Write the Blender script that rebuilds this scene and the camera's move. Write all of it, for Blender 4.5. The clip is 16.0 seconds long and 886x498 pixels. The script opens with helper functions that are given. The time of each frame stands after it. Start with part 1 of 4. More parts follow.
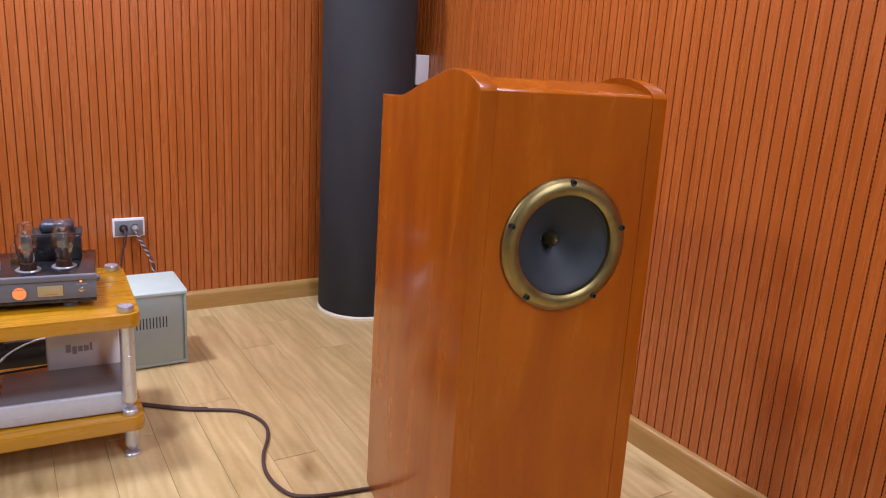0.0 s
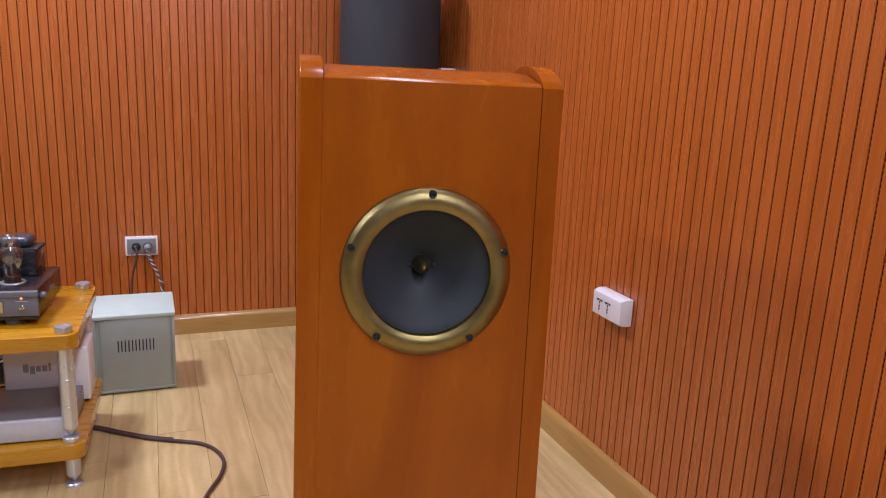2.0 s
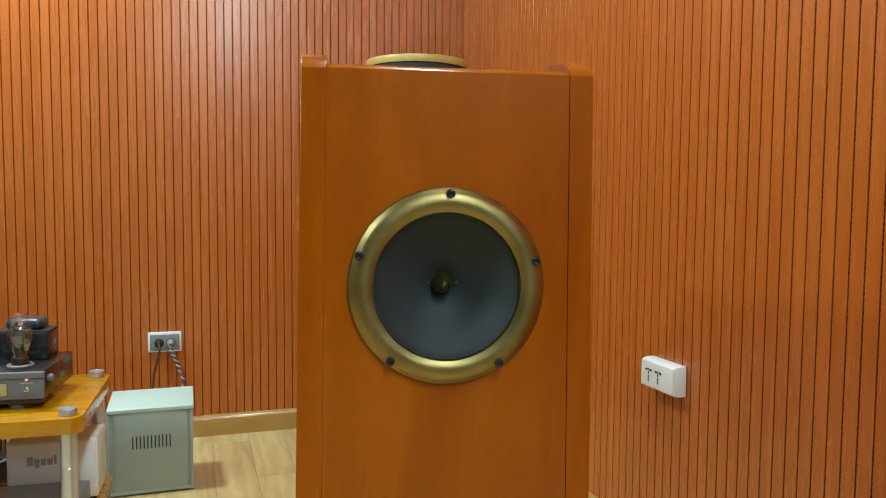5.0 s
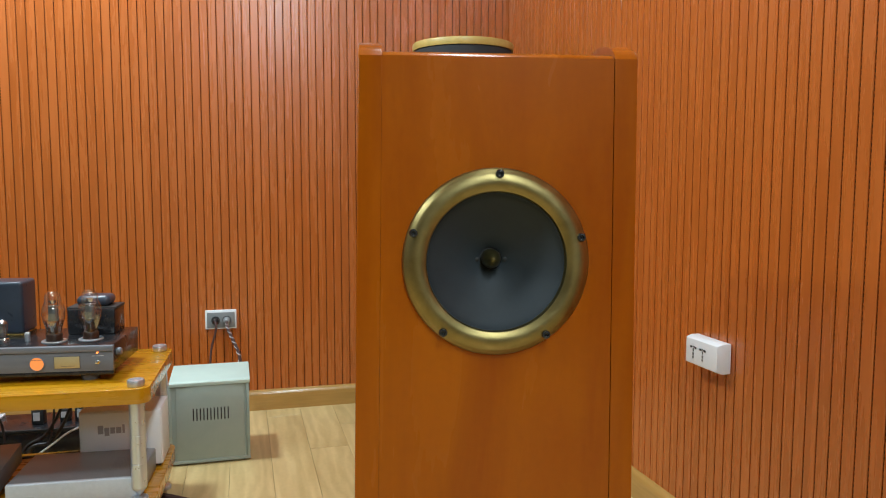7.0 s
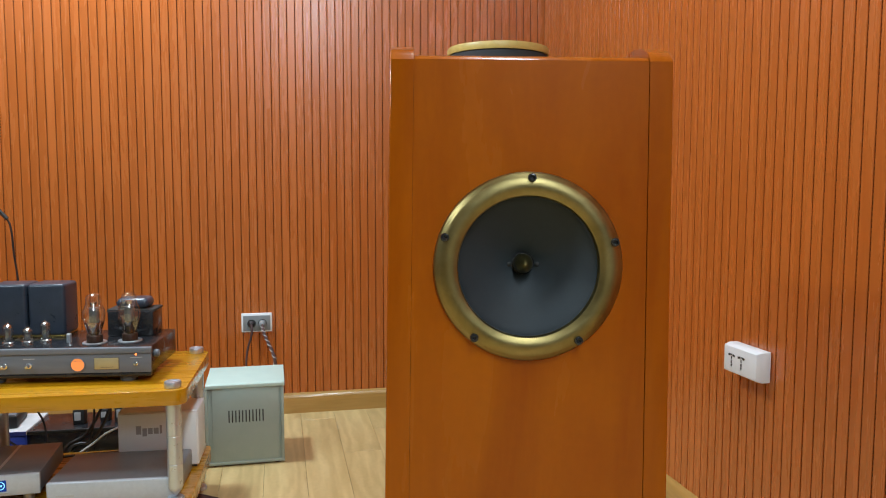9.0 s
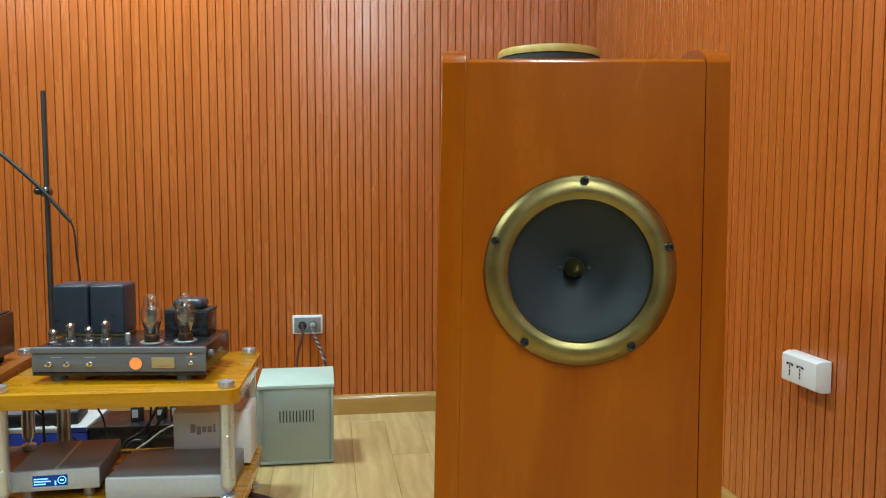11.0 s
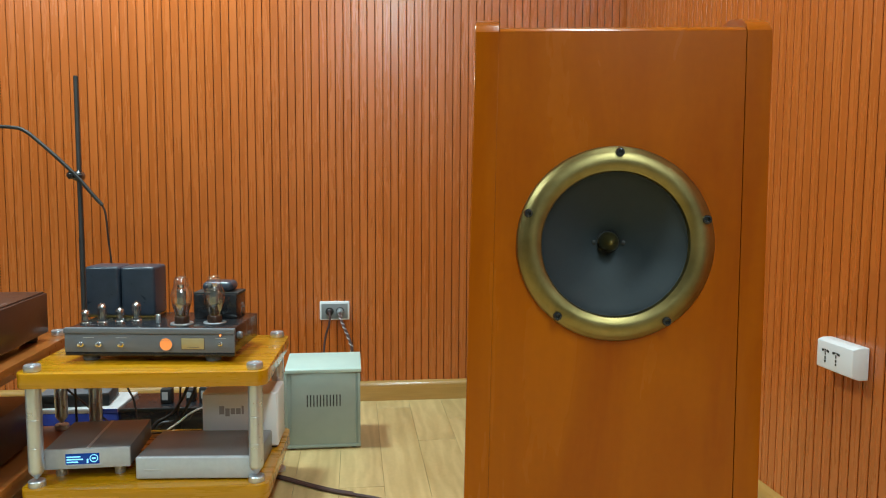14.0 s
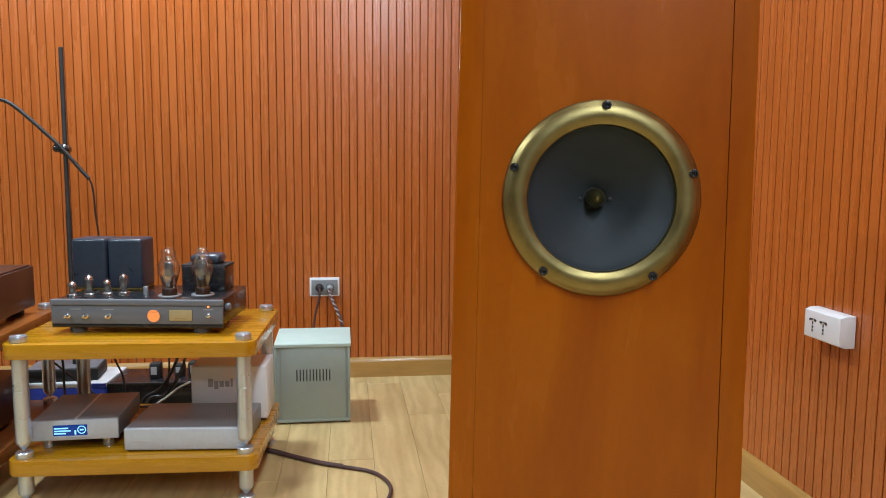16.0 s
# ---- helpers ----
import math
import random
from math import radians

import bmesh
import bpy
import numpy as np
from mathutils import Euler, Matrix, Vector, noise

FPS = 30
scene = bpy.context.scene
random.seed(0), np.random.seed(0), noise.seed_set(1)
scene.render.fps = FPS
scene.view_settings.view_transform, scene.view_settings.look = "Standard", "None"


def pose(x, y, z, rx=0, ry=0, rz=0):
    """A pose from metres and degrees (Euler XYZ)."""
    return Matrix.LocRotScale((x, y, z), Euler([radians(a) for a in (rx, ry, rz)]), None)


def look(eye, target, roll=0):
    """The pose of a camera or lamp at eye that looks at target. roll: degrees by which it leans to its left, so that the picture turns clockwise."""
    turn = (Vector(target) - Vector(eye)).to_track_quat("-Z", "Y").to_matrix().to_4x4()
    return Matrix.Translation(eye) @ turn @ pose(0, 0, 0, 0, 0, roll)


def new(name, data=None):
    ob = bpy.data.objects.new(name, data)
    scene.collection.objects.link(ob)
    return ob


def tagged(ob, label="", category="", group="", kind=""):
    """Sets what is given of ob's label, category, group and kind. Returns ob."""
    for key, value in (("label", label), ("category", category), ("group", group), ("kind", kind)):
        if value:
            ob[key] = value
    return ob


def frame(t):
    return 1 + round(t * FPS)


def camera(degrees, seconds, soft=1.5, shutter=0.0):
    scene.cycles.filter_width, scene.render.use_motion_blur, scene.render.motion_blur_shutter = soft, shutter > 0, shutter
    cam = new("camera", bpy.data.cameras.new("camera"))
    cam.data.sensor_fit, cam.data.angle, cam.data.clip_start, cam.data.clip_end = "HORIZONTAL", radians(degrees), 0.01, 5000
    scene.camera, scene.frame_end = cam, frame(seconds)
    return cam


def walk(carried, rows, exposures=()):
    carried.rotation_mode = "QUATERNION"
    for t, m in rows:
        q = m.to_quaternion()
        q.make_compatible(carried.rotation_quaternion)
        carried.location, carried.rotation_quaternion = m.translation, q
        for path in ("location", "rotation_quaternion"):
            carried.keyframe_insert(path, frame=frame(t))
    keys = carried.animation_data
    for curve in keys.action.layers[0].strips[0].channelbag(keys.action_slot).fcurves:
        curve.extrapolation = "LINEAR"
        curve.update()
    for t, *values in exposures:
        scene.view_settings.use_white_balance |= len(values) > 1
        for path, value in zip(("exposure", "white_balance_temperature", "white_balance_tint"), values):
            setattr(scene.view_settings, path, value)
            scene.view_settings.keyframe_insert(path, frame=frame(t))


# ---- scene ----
cam = camera(61.3, 16.0, soft=1.1)
EXPOSURES = [(0.0, -0.06, 6250.0, 30.0), (1.0, -0.05, 6250.0, 30.0), (2.0, -0.22, 6300.0, 30.0), (3.3, -0.15, 6300.0, 29.0), (4.0, -0.11, 6500.0, -9.0), (6.5, -0.08, 6400.0, -1.0), (9.0, -0.08, 6250.0, 3.0), (12.0, -0.07, 6250.0, -12.0), (14.0, -0.04, 6250.0, -10.0), (16.0, -0.05, 6200.0, 6.0)]
PATH = [
    (0, (0.0986, 0.2430, 1.1278), (1.2242, 2.0922, 0.5544), 3.5),
    (0.5, (0.2050, 0.2744, 1.1256), (1.3082, 2.1392, 0.5555), 3.5),
    (1, (0.2890, 0.2766, 1.1211), (1.3686, 2.1571, 0.5600), 3.1),
    (1.5, (0.4670, 0.2654, 1.1032), (1.3787, 2.2366, 0.5555), 2.8),
    (2, (0.5768, 0.2766, 1.0830), (1.3787, 2.3050, 0.5723), 2.6),
    (2.5, (0.6328, 0.3371, 1.0158), (1.3810, 2.4091, 0.6115), 2.2),
    (3, (0.6698, 0.4222, 0.9072), (1.4258, 2.5144, 0.6451), 1.2),
    (3.5, (0.6698, 0.4379, 0.8971), (1.4358, 2.5357, 0.7291), 0.5),
    (4, (0.6597, 0.4200, 0.9229), (1.4168, 2.5245, 0.7941), 0.4),
    (6.5, (0.6160, 0.3181, 0.9195), (1.2219, 2.4662, 0.7224), 0.2),
    (7, (0.6138, 0.3192, 0.9195), (1.1928, 2.4730, 0.7168), 0.1),
    (7.5, (0.6138, 0.3181, 0.9184), (1.1704, 2.4786, 0.7168), 0.1),
    (8, (0.6149, 0.3181, 0.9173), (1.1491, 2.4842, 0.7213), -0.0),
    (8.5, (0.6182, 0.3203, 0.9173), (1.1290, 2.4931, 0.7258), 0.1),
    (9, (0.6194, 0.3226, 0.9184), (1.0965, 2.5032, 0.7302), 0.1),
    (11.5, (0.6160, 0.3259, 0.9173), (0.9195, 2.5379, 0.7437), 0.2),
    (12, (0.6138, 0.3304, 0.9150), (0.8915, 2.5458, 0.7448), 0.3),
    (12.5, (0.6093, 0.3304, 0.9128), (0.8714, 2.5480, 0.7426), 0.4),
    (13, (0.6059, 0.3360, 0.9050), (0.8624, 2.5547, 0.7302), 0.4),
    (13.5, (0.6070, 0.3360, 0.8982), (0.8646, 2.5536, 0.7157), 0.3),
    (14, (0.6104, 0.3338, 0.8915), (0.8702, 2.5502, 0.6944), 0.3),
    (14.5, (0.6138, 0.3326, 0.8803), (0.8758, 2.5469, 0.6675), 0.4),
    (15, (0.6149, 0.3315, 0.8725), (0.8803, 2.5435, 0.6451), 0.4),
    (15.5, (0.6160, 0.3326, 0.8658), (0.8882, 2.5435, 0.6283), 0.5),
    (16, (0.6194, 0.3360, 0.8546), (0.9016, 2.5458, 0.6138), 0.4),
]
walk(cam, [(t, look(eye, target, roll)) for t, eye, target, roll in PATH], EXPOSURES)

# ---- world and lights ----
world = bpy.data.worlds.new("world")
scene.world = world
world.use_nodes = True
world.node_tree.nodes["Background"].inputs["Color"].default_value = (0.6, 0.65, 0.7, 1)
world.node_tree.nodes["Background"].inputs["Strength"].default_value = 0.01

CEIL = 2.75
# x, y, width, depth, watts of each flush ceiling lamp
LAMPS = [(-0.25, 2.80, 0.30, 0.32, 62.0), (-1.60, 1.00, 0.34, 0.34, 48.0), (0.95, -0.60, 0.30, 1.00, 37.0), (0.95, -2.35, 0.30, 1.00, 56.0), (1.04, 1.60, 0.30, 0.90, 24.0)]
for lx, ly, lw, ld, power in LAMPS:
    data = bpy.data.lights.new("panel_light", "AREA")
    data.shape, data.size, data.size_y, data.energy = "RECTANGLE", lw, ld, power
    data.color = (0.84, 0.95, 1.06)
    lamp = new("panel_light", data)
    lamp.matrix_world = pose(lx, ly, CEIL - 0.03)



# ---- materials ----
def nodes_of(name):
    m = bpy.data.materials.new(name)
    m.use_nodes = True
    nt = m.node_tree
    return m, nt, nt.nodes["Principled BSDF"]


def surface(name, dark, light, rough=0.5, metal=0.0, scale=(6, 6, 6), detail=5.0, fine=0.0, fine_scale=300.0, bump=0.05,
            coat=0.0, rand=0.0, rough_var=0.08, spec=0.5, coat_rough=0.12):
    """Two-scale noise between two colours, with relief and uneven gloss."""
    m, nt, bsdf = nodes_of(name)
    tc = nt.nodes.new("ShaderNodeTexCoord")
    mp = nt.nodes.new("ShaderNodeMapping")
    mp.inputs["Scale"].default_value = scale
    nt.links.new(tc.outputs["Object"], mp.inputs["Vector"])
    info = nt.nodes.new("ShaderNodeObjectInfo")
    shift = nt.nodes.new("ShaderNodeVectorMath")
    shift.operation = "ADD"
    wide = nt.nodes.new("ShaderNodeMath")
    wide.operation = "MULTIPLY"
    wide.inputs[1].default_value = 37.0 if rand else 0.0
    nt.links.new(info.outputs["Random"], wide.inputs[0])
    nt.links.new(mp.outputs["Vector"], shift.inputs[0])
    nt.links.new(wide.outputs[0], shift.inputs[1])
    n1 = nt.nodes.new("ShaderNodeTexNoise")
    n1.inputs["Scale"].default_value = 1.0
    n1.inputs["Detail"].default_value = detail
    n1.inputs["Roughness"].default_value = 0.6
    n1.inputs["Distortion"].default_value = 0.4
    nt.links.new(shift.outputs[0], n1.inputs["Vector"])
    ramp = nt.nodes.new("ShaderNodeValToRGB")
    ramp.color_ramp.elements[0].position, ramp.color_ramp.elements[1].position = 0.3, 0.7
    ramp.color_ramp.elements[0].color, ramp.color_ramp.elements[1].color = (*dark, 1), (*light, 1)
    nt.links.new(n1.outputs["Fac"], ramp.inputs["Fac"])
    n2 = nt.nodes.new("ShaderNodeTexNoise")
    n2.inputs["Scale"].default_value = fine_scale
    n2.inputs["Detail"].default_value = 3.0
    nt.links.new(tc.outputs["Object"], n2.inputs["Vector"])
    hsv = nt.nodes.new("ShaderNodeHueSaturation")
    val = nt.nodes.new("ShaderNodeMath")
    val.operation = "MULTIPLY_ADD"
    val.inputs[1].default_value, val.inputs[2].default_value = fine, 1.0 - fine / 2
    nt.links.new(n2.outputs["Fac"], val.inputs[0])
    val2 = nt.nodes.new("ShaderNodeMath")
    val2.operation = "MULTIPLY_ADD"
    val2.inputs[1].default_value = rand
    nt.links.new(info.outputs["Random"], val2.inputs[0])
    off = nt.nodes.new("ShaderNodeMath")
    off.operation = "SUBTRACT"
    off.inputs[1].default_value = rand / 2
    nt.links.new(val.outputs[0], off.inputs[0])
    nt.links.new(off.outputs[0], val2.inputs[2])
    nt.links.new(val2.outputs[0], hsv.inputs["Value"])
    nt.links.new(ramp.outputs["Color"], hsv.inputs["Color"])
    nt.links.new(hsv.outputs["Color"], bsdf.inputs["Base Color"])
    rr = nt.nodes.new("ShaderNodeMapRange")
    rr.inputs["To Min"].default_value, rr.inputs["To Max"].default_value = max(0.02, rough - rough_var), rough + rough_var
    nt.links.new(n1.outputs["Fac"], rr.inputs["Value"])
    nt.links.new(rr.outputs["Result"], bsdf.inputs["Roughness"])
    bsdf.inputs["Metallic"].default_value = metal
    bsdf.inputs["Specular IOR Level"].default_value = spec
    if coat:
        bsdf.inputs["Coat Weight"].default_value = coat
        bsdf.inputs["Coat Roughness"].default_value = coat_rough
    if bump:
        b = nt.nodes.new("ShaderNodeBump")
        b.inputs["Strength"].default_value = bump
        b.inputs["Distance"].default_value = 0.002
        mix = nt.nodes.new("ShaderNodeMath")
        mix.operation = "MULTIPLY_ADD"
        mix.inputs[1].default_value = 0.5
        nt.links.new(n2.outputs["Fac"], mix.inputs[0])
        nt.links.new(n1.outputs["Fac"], mix.inputs[2])
        nt.links.new(mix.outputs[0], b.inputs["Height"])
        nt.links.new(b.outputs["Normal"], bsdf.inputs["Normal"])
    return m


def glow(name, color, strength):
    m, nt, bsdf = nodes_of(name)
    bsdf.inputs["Base Color"].default_value = (*[c * 0.3 for c in color], 1)
    bsdf.inputs["Emission Color"].default_value = (*color, 1)
    bsdf.inputs["Emission Strength"].default_value = strength
    bsdf.inputs["Roughness"].default_value = 0.2
    return m


def thin_glass(name, tint=(1, 1, 1), rough=0.06):
    m = bpy.data.materials.new(name)
    m.use_nodes = True
    nt = m.node_tree
    nt.nodes.clear()
    out = nt.nodes.new("ShaderNodeOutputMaterial")
    clear = nt.nodes.new("ShaderNodeBsdfTransparent")
    clear.inputs["Color"].default_value = (*tint, 1)
    shine = nt.nodes.new("ShaderNodeBsdfGlossy")
    shine.inputs["Roughness"].default_value = rough
    edge = nt.nodes.new("ShaderNodeLayerWeight")
    edge.inputs["Blend"].default_value = 0.5
    steep = nt.nodes.new("ShaderNodeMath")
    steep.operation = "POWER"
    steep.inputs[1].default_value = 2.2
    nt.links.new(edge.outputs["Facing"], steep.inputs[0])
    fres = nt.nodes.new("ShaderNodeMath")
    fres.operation = "MULTIPLY_ADD"
    fres.inputs[1].default_value, fres.inputs[2].default_value = 0.60, 0.19
    nt.links.new(steep.outputs[0], fres.inputs[0])
    mix = nt.nodes.new("ShaderNodeMixShader")
    nt.links.new(fres.outputs[0], mix.inputs[0])
    nt.links.new(clear.outputs[0], mix.inputs[1])
    nt.links.new(shine.outputs[0], mix.inputs[2])
    nt.links.new(mix.outputs[0], out.inputs[0])
    return m


def groove_material():
    """Dark groove bottoms with drilled sound holes at a fixed spacing up the wall."""
    m, nt, bsdf = nodes_of("groove_backing")
    tc = nt.nodes.new("ShaderNodeTexCoord")
    sep = nt.nodes.new("ShaderNodeSeparateXYZ")
    nt.links.new(tc.outputs["Object"], sep.inputs[0])
    a = nt.nodes.new("ShaderNodeMath")
    a.operation = "MULTIPLY"
    a.inputs[1].default_value = 1 / 0.011
    nt.links.new(sep.outputs["Z"], a.inputs[0])
    f = nt.nodes.new("ShaderNodeMath")
    f.operation = "FRACT"
    nt.links.new(a.outputs[0], f.inputs[0])
    g = nt.nodes.new("ShaderNodeMath")
    g.operation = "GREATER_THAN"
    g.inputs[1].default_value = 0.36
    nt.links.new(f.outputs[0], g.inputs[0])
    mix = nt.nodes.new("ShaderNodeMix")
    mix.data_type = "RGBA"
    nt.links.new(g.outputs[0], mix.inputs["Factor"])
    mix.inputs["A"].default_value = (0.42, 0.11, 0.020, 1)
    mix.inputs["B"].default_value = (0.004, 0.002, 0.0015, 1)
    nt.links.new(mix.outputs["Result"], bsdf.inputs["Base Color"])
    bsdf.inputs["Roughness"].default_value = 0.7
    bsdf.inputs["Specular IOR Level"].default_value = 0.1
    return m


M_SLAT = surface("varnished_slat_wood", (0.41, 0.097, 0.013), (0.50, 0.130, 0.020), rough=0.27, spec=0.9, scale=(40, 40, 2.5), fine=0.05, fine_scale=120,
                 bump=0.02, rand=0.05)
M_GROOVE = groove_material()
M_PLAINWALL = surface("plain_grey_paint", (0.115, 0.11, 0.105), (0.14, 0.135, 0.13), rough=0.7, scale=(3, 3, 3), fine=0.05)
M_SPEAKER = surface("lacquered_cherry", (0.29, 0.056, 0.0005), (0.42, 0.104, 0.0007), rough=0.26, spec=0.18, scale=(11, 11, 2.0), fine=0.12, fine_scale=90,
                    bump=0.012, coat=0.30, coat_rough=0.10)
M_SEAM = surface("dark_joint", (0.05, 0.012, 0.003), (0.07, 0.018, 0.004), rough=0.7)
M_BASE = surface("oak_baseboard", (0.36, 0.195, 0.045), (0.46, 0.26, 0.07), rough=0.35, scale=(5, 5, 60), fine=0.12, coat=0.8)
M_FLOOR = surface("oak_laminate", (0.44, 0.31, 0.13), (0.66, 0.50, 0.24), rough=0.3, scale=(7, 1.5, 8), detail=8, fine=0.16, fine_scale=70,
                  bump=0.04, rand=0.08, rough_var=0.06)


def add_knots(m, scale, size):
    """Scattered dark oval knots over a plank material."""
    nt = m.node_tree
    bsdf = nt.nodes["Principled BSDF"]
    old = bsdf.inputs["Base Color"].links[0].from_socket
    geo = nt.nodes.new("ShaderNodeNewGeometry")
    mp = nt.nodes.new("ShaderNodeMapping")
    mp.inputs["Scale"].default_value = scale
    nt.links.new(geo.outputs["Position"], mp.inputs["Vector"])
    wob = nt.nodes.new("ShaderNodeTexNoise")
    wob.inputs["Scale"].default_value = 3.0
    nt.links.new(mp.outputs["Vector"], wob.inputs["Vector"])
    add = nt.nodes.new("ShaderNodeVectorMath")
    add.operation = "MULTIPLY_ADD"
    add.inputs[1].default_value = (0.25, 0.25, 0.25)
    nt.links.new(wob.outputs["Color"], add.inputs[0])
    nt.links.new(mp.outputs["Vector"], add.inputs[2])
    vor = nt.nodes.new("ShaderNodeTexVoronoi")
    vor.inputs["Scale"].default_value = 1.0
    nt.links.new(add.outputs[0], vor.inputs["Vector"])
    ramp = nt.nodes.new("ShaderNodeValToRGB")
    ramp.color_ramp.elements[0].position, ramp.color_ramp.elements[1].position = 0.0, size
    ramp.color_ramp.elements[0].color, ramp.color_ramp.elements[1].color = (0.42, 0.32, 0.22, 1), (1, 1, 1, 1)
    nt.links.new(vor.outputs["Distance"], ramp.inputs["Fac"])
    # cathedral grain: long bent bands, different on every plank
    info = nt.nodes.new("ShaderNodeObjectInfo")
    far = nt.nodes.new("ShaderNodeMath")
    far.operation = "MULTIPLY"
    far.inputs[1].default_value = 23.0
    nt.links.new(info.outputs["Random"], far.inputs[0])
    gmap = nt.nodes.new("ShaderNodeMapping")
    gmap.inputs["Scale"].default_value = (1.0, 0.16, 1.0)
    nt.links.new(geo.outputs["Position"], gmap.inputs["Vector"])
    nt.links.new(far.outputs[0], gmap.inputs["Location"])
    wave = nt.nodes.new("ShaderNodeTexWave")
    wave.bands_direction = "X"
    wave.inputs["Scale"].default_value = 8.0
    wave.inputs["Distortion"].default_value = 11.0
    wave.inputs["Detail"].default_value = 3.0
    wave.inputs["Detail Scale"].default_value = 1.6
    nt.links.new(gmap.outputs["Vector"], wave.inputs["Vector"])
    tone = nt.nodes.new("ShaderNodeValToRGB")
    tone.color_ramp.elements[0].color, tone.color_ramp.elements[1].color = (0.80, 0.74, 0.64, 1), (1.06, 1.05, 1.03, 1)
    nt.links.new(wave.outputs["Fac"], tone.inputs["Fac"])
    grain = nt.nodes.new("ShaderNodeMix")
    grain.data_type, grain.blend_type = "RGBA", "MULTIPLY"
    grain.inputs["Factor"].default_value = 0.50
    nt.links.new(old, grain.inputs["A"])
    nt.links.new(tone.outputs["Color"], grain.inputs["B"])
    mul = nt.nodes.new("ShaderNodeMix")
    mul.data_type, mul.blend_type = "RGBA", "MULTIPLY"
    mul.inputs["Factor"].default_value = 0.8
    nt.links.new(grain.outputs["Result"], mul.inputs["A"])
    nt.links.new(ramp.outputs["Color"], mul.inputs["B"])
    nt.links.new(mul.outputs["Result"], bsdf.inputs["Base Color"])


add_knots(M_FLOOR, (5.5, 2.6, 1.0), 0.22)
M_JOINT = surface("floor_joint", (0.035, 0.02, 0.009), (0.05, 0.028, 0.012), rough=0.9)
M_SHELF = surface("amber_bamboo_shelf", (0.44, 0.195, 0.003), (0.55, 0.26, 0.005), rough=0.28, scale=(3, 40, 40), fine=0.1, fine_scale=90, bump=0.02, coat=0.5)
M_SHELF_RED = surface("red_brown_shelf", (0.27, 0.08, 0.015), (0.34, 0.115, 0.024), rough=0.3, scale=(3, 40, 40), fine=0.1, coat=0.4)
M_ALU = surface("satin_aluminium", (0.62, 0.655, 0.71), (0.66, 0.695, 0.75), rough=0.30, metal=0.75, scale=(40, 40, 40), bump=0)
M_SILVER = surface("silver_enclosure", (0.23, 0.235, 0.25), (0.27, 0.275, 0.29), rough=0.36, metal=0.3, scale=(30, 30, 30), fine=0.06, bump=0.01)
M_SILVERFRONT = surface("bright_silver_front", (0.52, 0.55, 0.60), (0.58, 0.61, 0.66), rough=0.42, metal=0.15, scale=(60, 8, 60), fine=0.05, bump=0.01)
M_TITAN = surface("titanium_faceplate", (0.150, 0.160, 0.180), (0.180, 0.190, 0.212), rough=0.42, metal=0.0, spec=0.3, scale=(8, 60, 60), fine=0.05, bump=0.01)
M_BLACKGLOSS = surface("black_enamel", (0.012, 0.012, 0.014), (0.02, 0.02, 0.023), rough=0.25, scale=(20, 20, 20), coat=0.3, bump=0.01)
M_SLATEBLUE = surface("blue_grey_enamel", (0.028, 0.038, 0.056), (0.038, 0.050, 0.073), rough=0.30, scale=(30, 30, 30), fine=0.1, bump=0.02)
M_BLACKMATT = surface("matt_black", (0.012, 0.012, 0.012), (0.024, 0.023, 0.022), rough=0.6, scale=(30, 30, 30))
M_RUBBER = surface("cable_rubber", (0.018, 0.012, 0.012), (0.03, 0.022, 0.022), rough=0.5, scale=(60, 60, 60))
M_CABLE = surface("brown_cable", (0.06, 0.03, 0.028), (0.09, 0.045, 0.04), rough=0.55, scale=(60, 60, 60))
M_BRASS = surface("aged_brass", (0.25, 0.192, 0.074), (0.36, 0.282, 0.116), rough=0.39, metal=1.0, scale=(30, 30, 30), fine=0.12, fine_scale=150, bump=0.03)
M_CONE = surface("grey_paper_cone", (0.020, 0.027, 0.033), (0.028, 0.036, 0.042), rough=0.6, scale=(25, 25, 25), fine=0.15, fine_scale=220, bump=0.06)
M_PLUG = surface("olive_brass_plug", (0.16, 0.135, 0.05), (0.22, 0.18, 0.07), rough=0.3, metal=0.9, scale=(30, 30, 30))
M_GREEN = surface("grey_green_powder_coat", (0.30, 0.355, 0.315), (0.335, 0.39, 0.345), rough=0.45, scale=(12, 12, 12), fine=0.06, fine_scale=400, bump=0.05)
M_GREENLID = surface("pale_green_lid", (0.46, 0.58, 0.53), (0.52, 0.64, 0.58), rough=0.45, scale=(12, 12, 12), fine=0.05, fine_scale=400, bump=0.04)
M_WHITE = surface("white_plastic", (0.77, 0.785, 0.80), (0.82, 0.835, 0.85), rough=0.35, scale=(9, 9, 9), bump=0.01)
M_GREYFACE = surface("grey_socket_face", (0.20, 0.21, 0.215), (0.24, 0.25, 0.255), rough=0.4, scale=(20, 20, 20), bump=0.01)
M_FELT = surface("charcoal_cloth", (0.024, 0.025, 0.028), (0.036, 0.037, 0.04), rough=0.8, scale=(7, 7, 2), fine=0.25, fine_scale=260, bump=0.1, spec=0.3)
M_RIM = surface("golden_wood_rim", (0.46, 0.33, 0.09), (0.56, 0.42, 0.13), rough=0.4, scale=(30, 30, 30), fine=0.15)
M_CREAM = surface("cream_edge", (0.70, 0.64, 0.50), (0.76, 0.70, 0.56), rough=0.5, scale=(30, 30, 30))
M_WALNUT = surface("dark_walnut", (0.034, 0.014, 0.010), (0.056, 0.023, 0.015), rough=0.4, scale=(3, 50, 50), fine=0.15, coat=0.2)
M_BLUEBOX = surface("blue_card", (0.03, 0.06, 0.42), (0.04, 0.08, 0.5), rough=0.5, scale=(20, 20, 20))
